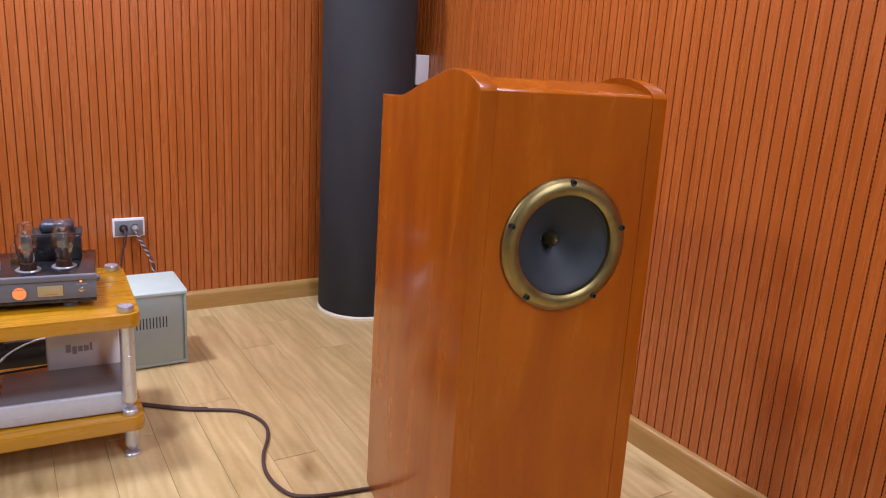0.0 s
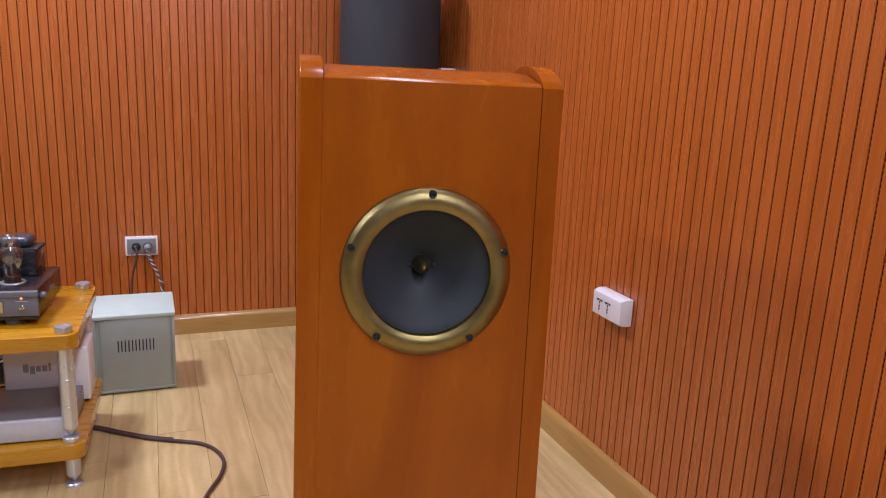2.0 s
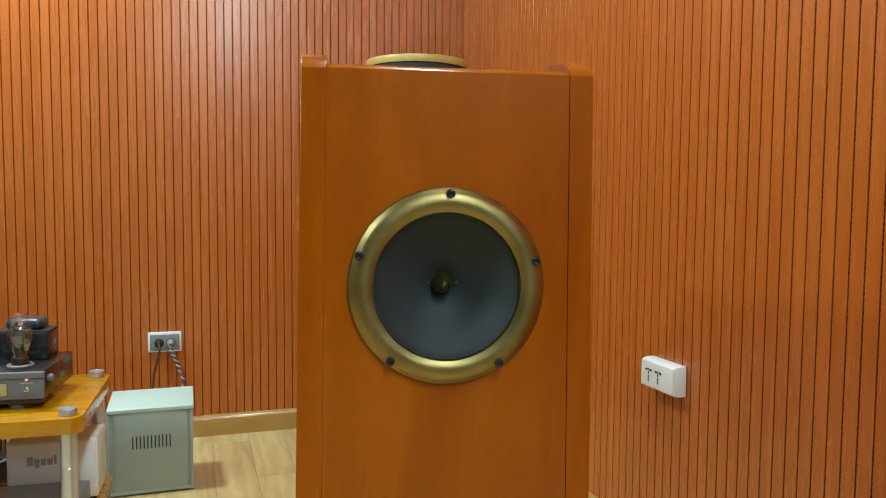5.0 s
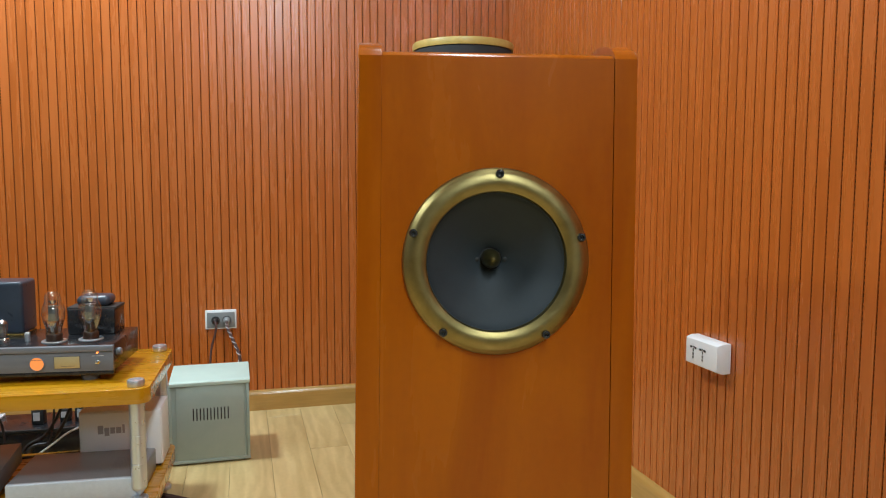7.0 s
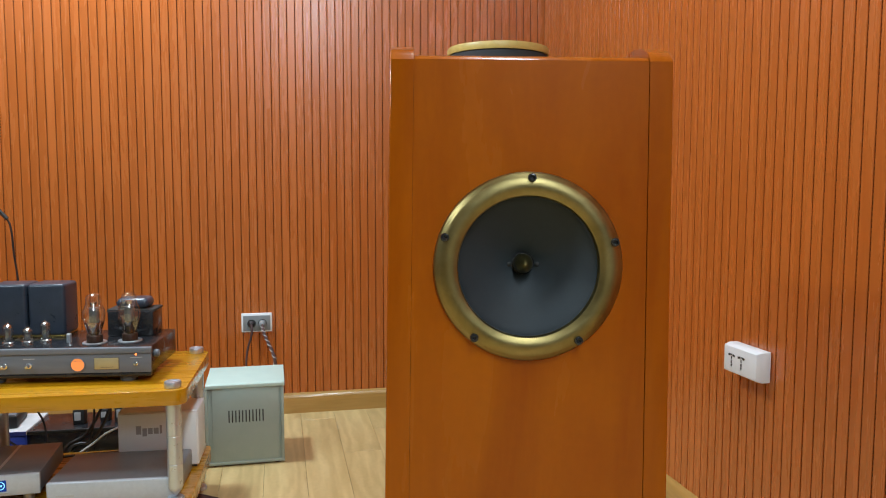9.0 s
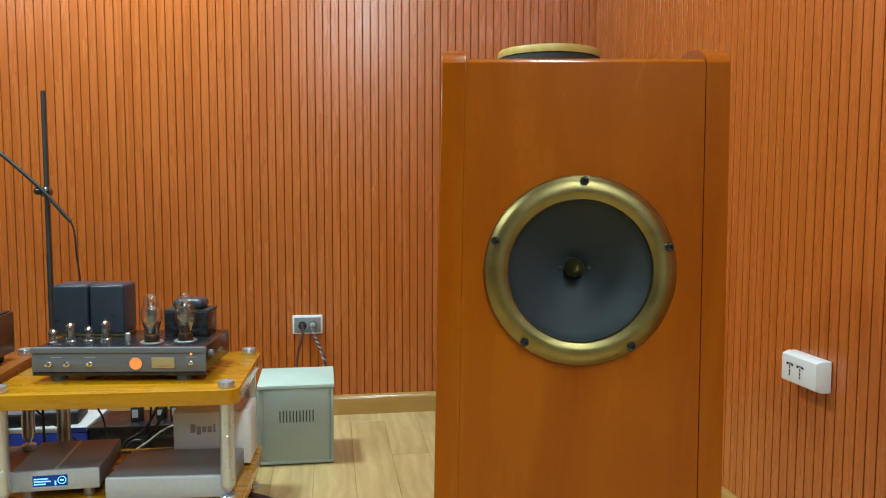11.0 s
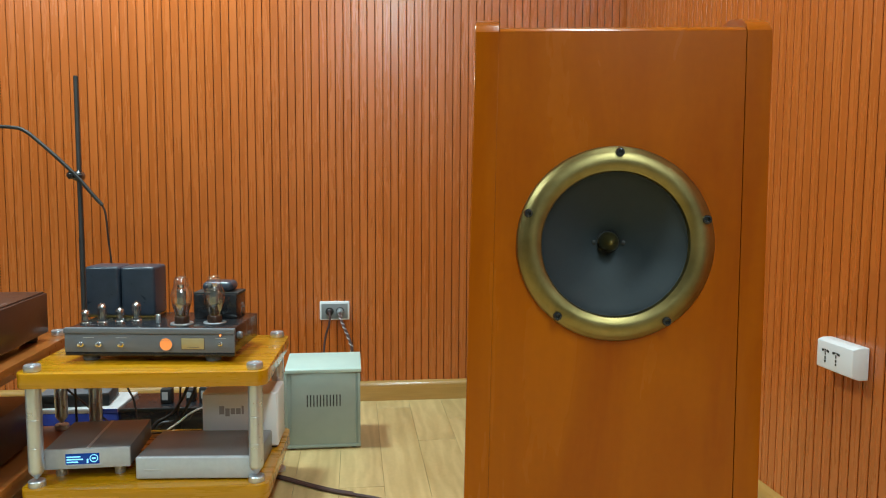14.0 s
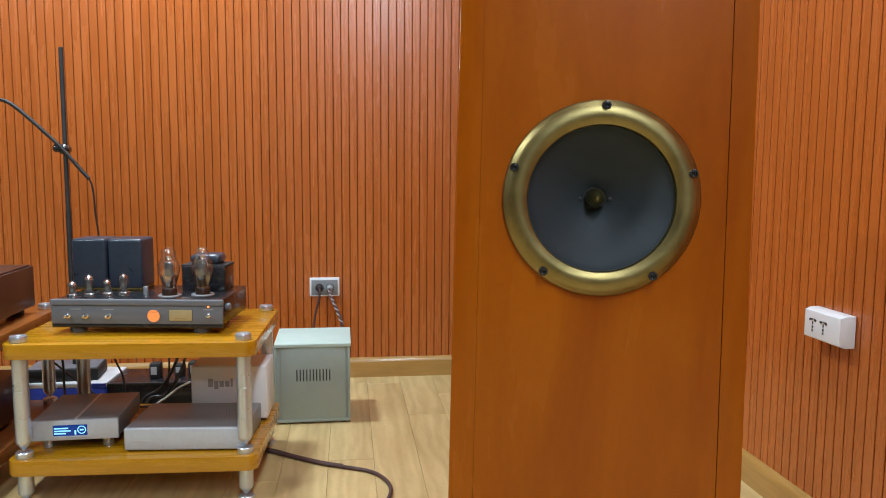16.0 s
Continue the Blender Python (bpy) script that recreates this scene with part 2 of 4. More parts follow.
M_PAPER = surface("white_card", (0.6, 0.61, 0.62), (0.7, 0.71, 0.72), rough=0.6, scale=(20, 20, 20))
M_CREAMPLATE = surface("cream_name_plate", (0.50, 0.42, 0.22), (0.56, 0.47, 0.26), rough=0.35, metal=0.3, scale=(60, 60, 60), bump=0.01)
M_BAKELITE = surface("brown_bakelite", (0.03, 0.014, 0.008), (0.05, 0.022, 0.012), rough=0.3, scale=(40, 40, 40))
M_CHROME = surface("chrome", (0.8, 0.82, 0.84), (0.85, 0.87, 0.89), rough=0.2, metal=1.0, scale=(40, 40, 40), rough_var=0.03, bump=0)
M_PLATE = surface("grey_anode_plate", (0.11, 0.115, 0.115), (0.16, 0.165, 0.16), rough=0.4, metal=0.2, scale=(80, 80, 80))
M_GETTER = surface("gold_tinted_band", (0.30, 0.22, 0.07), (0.40, 0.30, 0.10), rough=0.25, metal=0.8, scale=(80, 80, 80))
M_BRAIDLIGHT = surface("pale_braid", (0.45, 0.42, 0.42), (0.55, 0.52, 0.52), rough=0.7, scale=(200, 200, 200))
M_BARDARK = surface("dark_print", (0.10, 0.09, 0.085), (0.12, 0.11, 0.10), rough=0.6)
M_BARMID = surface("grey_print", (0.33, 0.31, 0.31), (0.37, 0.35, 0.34), rough=0.6)
M_BARLIGHT = surface("pale_print", (0.5, 0.5, 0.5), (0.55, 0.55, 0.55), rough=0.6)
M_PLASTER = surface("grey_ceiling_paint", (0.34, 0.34, 0.33), (0.39, 0.39, 0.38), rough=0.8, scale=(4, 4, 4), fine=0.05)
M_GLASS = thin_glass("tube_glass")
M_GOLDGLASS = thin_glass("gold_tinted_glass", (0.62, 0.50, 0.22), 0.1)
M_SCREEN = glow("blue_screen", (0.002, 0.035, 0.22), 0.9)
M_SCREENTEXT = glow("screen_text", (0.25, 0.62, 1.0), 1.5)
M_DIAL = glow("orange_dial", (1.0, 0.30, 0.08), 0.9)
M_LED = glow("orange_led", (1.0, 0.22, 0.05), 3.0)
M_DIFFUSER = glow("lamp_diffuser", (1.0, 0.95, 0.88), 2.0)


# ---- mesh helpers ----
def mesh_from(name, bm, material, smooth=False, angle=35):
    me = bpy.data.meshes.new(name)
    bmesh.ops.recalc_face_normals(bm, faces=bm.faces)
    if smooth:
        for f in bm.faces:
            f.smooth = True
        for e in bm.edges:
            if len(e.link_faces) == 2 and e.calc_face_angle(0) > radians(angle):
                e.smooth = False
    bm.to_mesh(me)
    bm.free()
    me.materials.append(material)
    return me


def part(name, bm, material, parent=None, label="", smooth=True, at=None, angle=35):
    ob = new(name, mesh_from(name, bm, material, smooth, angle))
    if parent is not None:
        ob.parent = parent
    if at is not None:
        ob.matrix_basis = at
    if label:
        ob["label"] = label
    return ob


def thing(name, m, label, category, group="", kind=""):
    ob = new(name)
    ob.matrix_basis = m
    ob.empty_display_size = 0.05
    return tagged(ob, label, category, group, kind)


def add_box(bm, x0, x1, y0, y1, z0, z1, bevel=0.0, seg=2):
    made = bmesh.ops.create_cube(bm, size=1.0)["verts"]
    for v in made:
        v.co = Vector(((x0 + x1) / 2 + v.co.x * (x1 - x0), (y0 + y1) / 2 + v.co.y * (y1 - y0), (z0 + z1) / 2 + v.co.z * (z1 - z0)))
    if bevel:
        edges = list({e for v in made for e in v.link_edges})
        bmesh.ops.bevel(bm, geom=edges, offset=bevel, segments=seg, profile=0.5, affect="EDGES")
    return bm


def box(x0, x1, y0, y1, z0, z1, bevel=0.0, seg=2):
    return add_box(bmesh.new(), x0, x1, y0, y1, z0, z1, bevel, seg)


def add_lathe(bm, profile, n=32, axis="z", centre=(0, 0, 0)):
    """Turns (radius, height) pairs round an axis: z, or y (heights run towards -y)."""
    rings = []
    for r, h in profile:
        ring = []
        for i in range(n):
            a = 2 * math.pi * i / n
            c, s = r * math.cos(a), r * math.sin(a)
            p = (c, s, h) if axis == "z" else ((c, -h, s) if axis == "y" else (h, c, s))
            ring.append(bm.verts.new(Vector(p) + Vector(centre)))
        rings.append(ring)
    for a, b in zip(rings, rings[1:]):
        for i in range(n):
            bm.faces.new((a[i], a[(i + 1) % n], b[(i + 1) % n], b[i]))
    for ring, rh in ((rings[0], profile[0]), (rings[-1], profile[-1])):
        if rh[0] > 1e-5:
            bm.faces.new(ring)
    bmesh.ops.remove_doubles(bm, verts=[v for ring in rings for v in ring], dist=1e-6)
    return bm


def lathe(profile, n=32, axis="z", centre=(0, 0, 0)):
    return add_lathe(bmesh.new(), profile, n, axis, centre)


def open_lathe(profile, n=48, axis="y"):
    bm = bmesh.new()
    rings = []
    for r, h in profile:
        ring = []
        for i in range(n):
            a = 2 * math.pi * i / n
            c, s = r * math.cos(a), r * math.sin(a)
            ring.append(bm.verts.new((c, -h, s) if axis == "y" else (c, s, h)))
        rings.append(ring)
    for a, b in zip(rings, rings[1:]):
        for i in range(n):
            bm.faces.new((a[i], a[(i + 1) % n], b[(i + 1) % n], b[i]))
    return bm


def sweep(points, radius, n=8, step=0.012):
    """A round cable along a smooth line through the points."""
    pts = [Vector(p) for p in points]
    line = []
    for i in range(len(pts) - 1):
        p0, p1, p2, p3 = pts[max(i - 1, 0)], pts[i], pts[i + 1], pts[min(i + 2, len(pts) - 1)]
        k = max(2, int((p2 - p1).length / step))
        for j in range(k):
            t = j / k
            line.append(0.5 * ((2 * p1) + (p2 - p0) * t + (2 * p0 - 5 * p1 + 4 * p2 - p3) * t * t + (3 * p1 - p0 - 3 * p2 + p3) * t ** 3))
    line.append(pts[-1])
    bm = bmesh.new()
    rings, side = [], None
    for i, p in enumerate(line):
        d = (line[min(i + 1, len(line) - 1)] - line[max(i - 1, 0)]).normalized()
        if side is None:
            side = d.cross(Vector((0.3, 0.2, 0.9))).normalized()
        side = (side - d * side.dot(d)).normalized()
        up = d.cross(side)
        rings.append([bm.verts.new(p + radius * (math.cos(2 * math.pi * k / n) * side + math.sin(2 * math.pi * k / n) * up)) for k in range(n)])
    for a, b in zip(rings, rings[1:]):
        for k in range(n):
            bm.faces.new((a[k], a[(k + 1) % n], b[(k + 1) % n], b[k]))
    bm.faces.new(rings[0])
    bm.faces.new(rings[-1])
    return bm


def cable(name, points, radius, material, label, category="cable", parent=None):
    ob = part(name, sweep(points, radius), material, parent)
    return tagged(ob, label, category) if parent is None else ob


# ---- large structure ----
XW, YW, XL, YB = 1.714, 3.36, -2.7, -3.6
BASE_H, PITCH, SLAT_T = 0.080, 0.0312, 0.0028

wall_back = tagged(part("wall_back", box(XL - 0.12, XW + 0.12, YW + SLAT_T, YW + 0.12, 0, CEIL), M_GROOVE, smooth=False),
                   "orange-brown wooden wall of narrow upright slats", "wall", kind="structure")
wall_right = tagged(part("wall_right", box(XW + SLAT_T, XW + 0.12, YB - 0.12, YW + SLAT_T - 0.001, 0, CEIL), M_GROOVE, smooth=False),
                    "orange-brown wooden side wall of narrow upright slats", "wall", kind="structure")
wall_left = tagged(part("wall_left", box(XL - 0.12, XL, YB - 0.12, YW + SLAT_T - 0.001, 0, CEIL), M_PLAINWALL, smooth=False),
                   "plain grey painted wall", "wall", kind="structure")
wall_front = tagged(part("wall_front", box(XL, XW + SLAT_T - 0.001, YB - 0.12, YB, 0, CEIL), M_PLAINWALL, smooth=False),
                    "plain grey painted wall", "wall", kind="structure")
ceiling = tagged(part("ceiling", box(XL - 0.12, XW + 0.12, YB - 0.12, YW + 0.12, CEIL, CEIL + 0.1), M_PLASTER, smooth=False),
                 "plain grey painted ceiling", "ceiling", kind="structure")
floor = tagged(part("floor", box(XL - 0.12, XW + 0.12, YB - 0.12, YW + 0.12, -0.1, -0.0025), M_JOINT, smooth=False),
               "light oak plank floor with dark joints", "floor", kind="structure")


def baseboard_mesh(length, along):
    """A skirting with a rounded top nose, running along x or along -y."""
    prof = [(0, 0), (-0.017, 0), (-0.017, BASE_H - 0.022), (-0.0162, BASE_H - 0.0165), (-0.0140, BASE_H - 0.011), (-0.0105, BASE_H - 0.0062), (-0.0060, BASE_H - 0.0024), (0, BASE_H)]
    bm = bmesh.new()
    ends = []
    for s in (0, length):
        ends.append([bm.verts.new((s, d, z) if along == "x" else (d, -s, z)) for d, z in prof])
    n = len(prof)
    for i in range(n):
        bm.faces.new((ends[0][i], ends[0][(i + 1) % n], ends[1][(i + 1) % n], ends[1][i]))
    bm.faces.new(ends[0])
    bm.faces.new(ends[1])
    return bm


base_back = tagged(part("baseboard", baseboard_mesh(XW - XL - 0.001, "x"), M_BASE, at=pose(XL, YW, 0)),
                   "honey-coloured oak baseboard with a rounded top", "baseboard", kind="structure")
base_right = tagged(part("baseboard", baseboard_mesh(YW - 0.016 - YB, "y"), M_BASE, at=pose(XW, YW - 0.016, 0)),
                    "honey-coloured oak baseboard with a rounded top", "baseboard", kind="structure")


# ---- loudspeaker ----
def speaker_outline():
    """Side view (depth, height): a hump behind the front edge, falling to a low flat back."""
    key = [(0, 1.0705), (0.005, 1.0765), (0.012, 1.0815), (0.025, 1.087), (0.048, 1.0935), (0.08, 1.0985), (0.115, 1.1), (0.15, 1.0965), (0.19, 1.088), (0.24, 1.076), (0.3, 1.061),
           (0.35, 1.047), (0.39, 1.037), (0.43, 1.031), (0.48, 1.0285), (0.54, 1.027)]
    return key


def settle(bm):
    """The cabinet's shape: wider towards the floor and its front leaning slightly back, fading out at the square rear."""
    for p in bm.verts:
        w, drop = max(0.0, 1 - max(p.co.y, 0.0) / 0.54), 1.07 - p.co.z
        p.co.x *= 1 + 0.0087 * drop * w / SPK_W
        p.co.y -= 0.0208 * drop * w
    return bm


def sheet_prism(outline, u0, u1, splay=0.0):
    """A closed outline in (v, z) given thickness from u0 to u1, shifted outwards towards the back by splay."""
    bm = bmesh.new()
    rows = [[bm.verts.new((u + splay * v / 0.54, v, z)) for v, z in outline] for u in (u0, u1)]
    n = len(outline)
    for i in range(n):
        bm.faces.new((rows[0][i], rows[0][(i + 1) % n], rows[1][(i + 1) % n], rows[1][i]))
    bm.faces.new(rows[0])
    bm.faces.new(rows[1])
    return bm


def bevel_sharp(bm, offset, seg=3, limit=40):
    bmesh.ops.recalc_face_normals(bm, faces=bm.faces)
    edges = [e for e in bm.edges if len(e.link_faces) == 2 and e.calc_face_angle(0) > radians(limit)]
    bmesh.ops.bevel(bm, geom=edges, offset=offset, segments=seg, profile=0.5, affect="EDGES")
    return bm


SPK_Z0, SPK_W, SEAM = 0.055, 0.1726, 0.1434
speaker = thing("loudspeaker", pose(0.9163, 1.2020, 0, 0, 0.3, -11.6),
                "tall orange cherry-lacquered loudspeaker cabinet with one brass-rimmed driver", "loudspeaker")
top = speaker_outline()
for sgn in (-1, 1):
    outline = [(0, SPK_Z0)] + top + [(0.54, SPK_Z0)]
    gap = 0.0 if sgn < 0 else 0.0005
    panel = sheet_prism(outline, sgn * (SEAM + gap), sgn * SPK_W, sgn * 0.015)
    bmesh.ops.recalc_face_normals(panel, faces=panel.faces)
    rim = [e for e in panel.edges if e.calc_face_angle(0) > radians(40) and min(abs(v.co.x) for v in e.verts) > SEAM + 0.015]
    bmesh.ops.bevel(panel, geom=rim, offset=0.0022, segments=3, profile=0.5, affect="EDGES")
    part("side_panel", settle(panel), M_SPEAKER, speaker)
DRV_Z = 0.8185


def baffle_mesh(u, z0, z1, cz, hole, depth):
    """A board with a round hole for the driver."""
    corners = [math.atan2(z - cz, x) for x in (-u, u) for z in (z0, z1)]
    angles = sorted(corners + [2 * math.pi * i / 64 - math.pi + 0.01 for i in range(64)])
    bm = bmesh.new()
    inner, outer = [], []
    for a in angles:
        c, s = math.cos(a), math.sin(a)
        k = min((u / abs(c)) if abs(c) > 1e-6 else 9, ((z1 - cz) / s) if s > 1e-6 else (((z0 - cz) / s) if s < -1e-6 else 9))
        inner.append([bm.verts.new((hole * c, y, cz + hole * s)) for y in (0.0, depth)])
        outer.append([bm.verts.new((k * c, y, cz + k * s)) for y in (0.0, depth)])
    n = len(angles)
    for i in range(n):
        j = (i + 1) % n
        bm.faces.new((inner[i][0], outer[i][0], outer[j][0], inner[j][0]))
        bm.faces.new((inner[i][1], inner[j][1], outer[j][1], outer[i][1]))
        bm.faces.new((outer[i][0], outer[i][1], outer[j][1], outer[j][0]))
        bm.faces.new((inner[i][0], inner[j][0], inner[j][1], inner[i][1]))
    return bm


part("baffle", settle(baffle_mesh(SEAM - 0.0004, SPK_Z0, 1.0703, DRV_Z, 0.096, 0.022)), M_SPEAKER, speaker, smooth=False, at=pose(-0.0001, 0, 0))
deck = [(v, z - 0.011 * min(1.0, v / 0.03)) for v, z in top]
under = [(v, z - 0.02) for v, z in reversed(deck) if v > 0.024]
part("top_deck", settle(bevel_sharp(sheet_prism(deck + under, -SEAM + 0.0005, SEAM - 0.0005), 0.001, 2)), M_SPEAKER, speaker)
part("back_panel", box(-SEAM - 0.008, SEAM + 0.008, 0.515, 0.537, SPK_Z0, 1.0, 0.001), M_SPEAKER, speaker)
part("inner_core", settle(box(-SEAM + 0.003, SEAM - 0.003, 0.075, 0.51, SPK_Z0 + 0.002, 0.98)), M_SEAM, speaker)
part("plinth", box(-0.125, 0.125, 0.045, 0.48, 0.0, SPK_Z0 - 0.0005, 0.002), M_BLACKMATT, speaker, "recessed black plinth")

driver = part("driver_ring", open_lathe([(0.0862, -0.004), (0.0864, 0.0070), (0.0875, 0.0098), (0.0920, 0.0126), (0.0980, 0.0138), (0.1040, 0.0131), (0.1085, 0.0112),
                                         (0.1112, 0.0094), (0.1118, 0.0086), (0.1136, 0.0076), (0.1152, 0.0060), (0.1164, 0.0038), (0.1167, 0.0)], 96), M_BRASS, speaker,
              "polished aged-brass driver ring", at=pose(-0.0018, -0.0053, DRV_Z + 0.001, -1.2))
cone_prof = [(0.0866, 0.001), (0.0855, 0.0006), (0.0845, -0.001), (0.083, -0.003)]
for i in range(1, 19):
    k = i / 18
    cone_prof.append((0.083 - 0.068 * k, -0.003 - 0.050 * (k ** 0.92)))
cone_prof += [(0.0145, -0.056)]
part("cone", open_lathe(cone_prof, 96), M_CONE, driver, "dark grey paper cone")
part("phase_plug", lathe([(0.0125, -0.062), (0.0125, -0.046), (0.0118, -0.040), (0.0095, -0.032), (0.006, -0.026), (0.0015, -0.0215), (0, -0.021)], 32, "y"),
     M_PLUG, driver, "bullet-shaped olive brass phase plug")
part("voice_coil_gap", lathe([(0.0165, -0.058), (0.0165, -0.0555), (0.0135, -0.055), (0.0, -0.055)], 32, "y"), M_BLACKMATT, driver)
for sgn in (-1, 1):
    part("lead_eyelet", lathe([(0.0, -0.0505), (0.0026, -0.0500), (0.0030, -0.0492), (0.0018, -0.0486), (0, -0.0484)], 12, "y", (sgn * 0.0185, 0, -0.001)), M_BLACKMATT, driver, "black coil lead eyelet")
for i in range(5):
    a = radians(88.7 + 72 * i)
    scr = part("screw", lathe([(0.0054, 0.004), (0.0054, 0.0135), (0.0048, 0.0155), (0.0029, 0.0158), (0.0026, 0.0125), (0, 0.0122)], 16, "y"), M_BLACKGLOSS, driver,
               "black hex-socket screw", at=pose(0.109 * math.cos(a), 0, 0.109 * math.sin(a)))

# ---- bass trap column ----
column = thing("bass_trap_column", pose(1.452, 3.145, 0), "tall charcoal cloth column with golden wooden rim", "acoustic column")
part("body", lathe([(0.186, 0.012), (0.191, 0.02), (0.191, 1.408), (0.188, 1.4138), (0.177, 1.4145), (0.177, 1.434)], 64), M_FELT, column)
part("top_rim", open_lathe([(0.176, 1.414), (0.1935, 1.414), (0.195, 1.420), (0.195, 1.436), (0.192, 1.441), (0.185, 1.442), (0.178, 1.440), (0.176, 1.430)], 64, "z"), M_RIM, column, "golden wooden top rim")
part("base_ring", lathe([(0.196, 0.0), (0.196, 0.008), (0.192, 0.0125), (0.18, 0.0125)], 64), M_CREAM, column, "cream base ring")

# ---- voltage regulator box ----
reg = thing("voltage_regulator", pose(0.501, 2.803, 0, 0, 0, 0.6), "grey-green metal regulator box with a pale overhanging lid", "regulator")
part("body", box(-0.121, 0.121, 0.004, 0.212, 0.012, 0.266, 0.002), M_GREEN, reg)
front = part("front_panel", box(-0.106, 0.1065, -0.001, 0.006, 0.016, 0.262, 0.0012), M_GREEN, reg)
for sgn in (-1, 1):
    part("edge_flange", box(sgn * 0.121 - 0.0075, sgn * 0.121 + 0.0015, -0.0025, 0.008, 0.012, 0.266, 0.001), M_GREEN, reg)
part("base_tray", box(-0.1235, 0.1235, -0.003, 0.214, 0.006, 0.016, 0.001), M_GREEN, reg)
lid = bmesh.new()
prof = [(-0.0065, 0.262), (-0.0065, 0.272), (-0.003, 0.2765), (0.214, 0.2805), (0.217, 0.277), (0.217, 0.262)]
ends = [[lid.verts.new((u, v, z)) for v, z in prof] for u in (-0.1255, 0.1255)]
for i in range(6):
    lid.faces.new((ends[0][i], ends[0][(i + 1) % 6], ends[1][(i + 1) % 6], ends[1][i]))
lid.faces.new(ends[0]), lid.faces.new(ends[1])
part("lid", bevel_sharp(lid, 0.0012, 2, 50), M_GREENLID, reg, "pale mint lid")
for i in range(11):
    part("vent_slot", box(-0.053 + i * 0.0108 - 0.0019, -0.053 + i * 0.0108 + 0.0019, -0.0018, 0.001, 0.146, 0.186, 0.0008), M_BLACKMATT, reg)
for fx in (-0.1, 0.1):
    for fy in (0.02, 0.19):
        part("foot", lathe([(0.012, 0), (0.014, 0.007)], 16, centre=(fx, fy, 0)), M_RUBBER, reg, "black rubber foot")


# ---- hi-fi racks ----
def rounded_slab(u0, u1, v0, v1, z0, z1, r=0.03, n=6):
    bm = bmesh.new()
    pts = []
    for cx, cy, a0 in ((u1 - r, v1 - r, 0), (u0 + r, v1 - r, 90), (u0 + r, v0 + r, 180), (u1 - r, v0 + r, 270)):
        for k in range(n + 1):
            a = radians(a0 + 90 * k / n)
            pts.append((cx + r * math.cos(a), cy + r * math.sin(a)))
    rows = [[bm.verts.new((x, y, z)) for x, y in pts] for z in (z0, z1)]
    m = len(pts)
    for i in range(m):
        bm.faces.new((rows[0][i], rows[0][(i + 1) % m], rows[1][(i + 1) % m], rows[1][i]))
    bm.faces.new(rows[0])
    bm.faces.new(rows[1])
    bevel_sharp(bm, 0.002, 2, 60)
    return bm


def build_rack(m, label, shelf_mat, w, d, mx=0.034, my=0.032):
    """Two thick shelves on spiked aluminium posts; the origin is the front right post on the floor."""
    rack = thing("hifi_rack", m, label, "rack", "hi-fi racks")
    for z0, z1 in ((0.382, 0.42), (0.086, 0.125)):
        part("shelf", rounded_slab(-w - mx, mx, -my, d + my, z0, z1), shelf_mat, rack)
    for px in (0, -w):
        for py in (0, d):
            c = (px, py, 0)
            part("top_cap", lathe([(0.0195, 0.4202), (0.0205, 0.4225), (0.0205, 0.4325), (0.019, 0.436), (0.0135, 0.4362), (0.013, 0.4345), (0, 0.4345)], 32, centre=c), M_ALU, rack)
            part("post", lathe([(0.0185, 0.3818), (0.0185, 0.3), (0.0178, 0.2985), (0.0185, 0.297), (0.0185, 0.2285), (0.0178, 0.227), (0.0185, 0.2255), (0.0185, 0.166),
                                (0.016, 0.160), (0.002, 0.1425), (0, 0.142)], 32, centre=c), M_ALU, rack, angle=16)
            part("spike_cup", lathe([(0.0205, 0.1253), (0.0205, 0.138), (0.0185, 0.1405), (0.006, 0.1405), (0, 0.139)], 32, centre=c), M_ALU, rack)
            part("foot_post", lathe([(0.0185, 0.0858), (0.0185, 0.034), (0.015, 0.028), (0.003, 0.0125), (0, 0.012)], 32, centre=c), M_ALU, rack, angle=16)
            part("foot_cup", lathe([(0.0205, 0), (0.0205, 0.008), (0.018, 0.0105), (0.006, 0.0105), (0, 0.0095)], 32, centre=c), M_ALU, rack)
    return rack


RACK = pose(0.354, 2.243, 0, 0, 0, -2.4)
rack = build_rack(RACK, "amber wooden two-shelf rack on satin aluminium posts", M_SHELF, 0.545, 0.389)
SHELF_LO, SHELF_HI = 0.1253, 0.4203
rack_b = build_rack(pose(-0.298, 2.25, 0, 0, 0, 0), "red-brown wooden two-shelf rack standing beside the amber rack", M_SHELF_RED, 0.545, 0.47)


# ---- valve amplifier ----
AMP = pose(0.0755, 2.3312, SHELF_HI - 0.42, 0, 0, -7.1)
amp = thing("valve_amplifier", AMP, "titanium-grey valve amplifier with glass tubes and blue-grey transformer cans", "amplifier")
part("chassis", box(-0.219, 0.217, 0.006, 0.254, 0.441, 0.5085, 0.002), M_BLACKGLOSS, amp, "glossy black chassis")
part("front_panel", box(-0.2235, 0.221, 0.0, 0.010, 0.446, 0.4945, 0.0015), M_TITAN, amp)
part("front_lip", box(-0.2245, 0.222, -0.0035, 0.012, 0.4952, 0.5098, 0.002), M_TITAN, amp)
part("bottom_strip", box(-0.2225, 0.220, 0.001, 0.012, 0.4362, 0.4455, 0.001), M_BLACKGLOSS, amp)
for fx in (-0.17, 0.155):
    for fy in (0.035, 0.22):
        part("foot", lathe([(0.020, 0.42), (0.021, 0.423), (0.021, 0.434), (0.019, 0.4362)], 24, centre=(fx, fy, 0)), M_TITAN, amp)
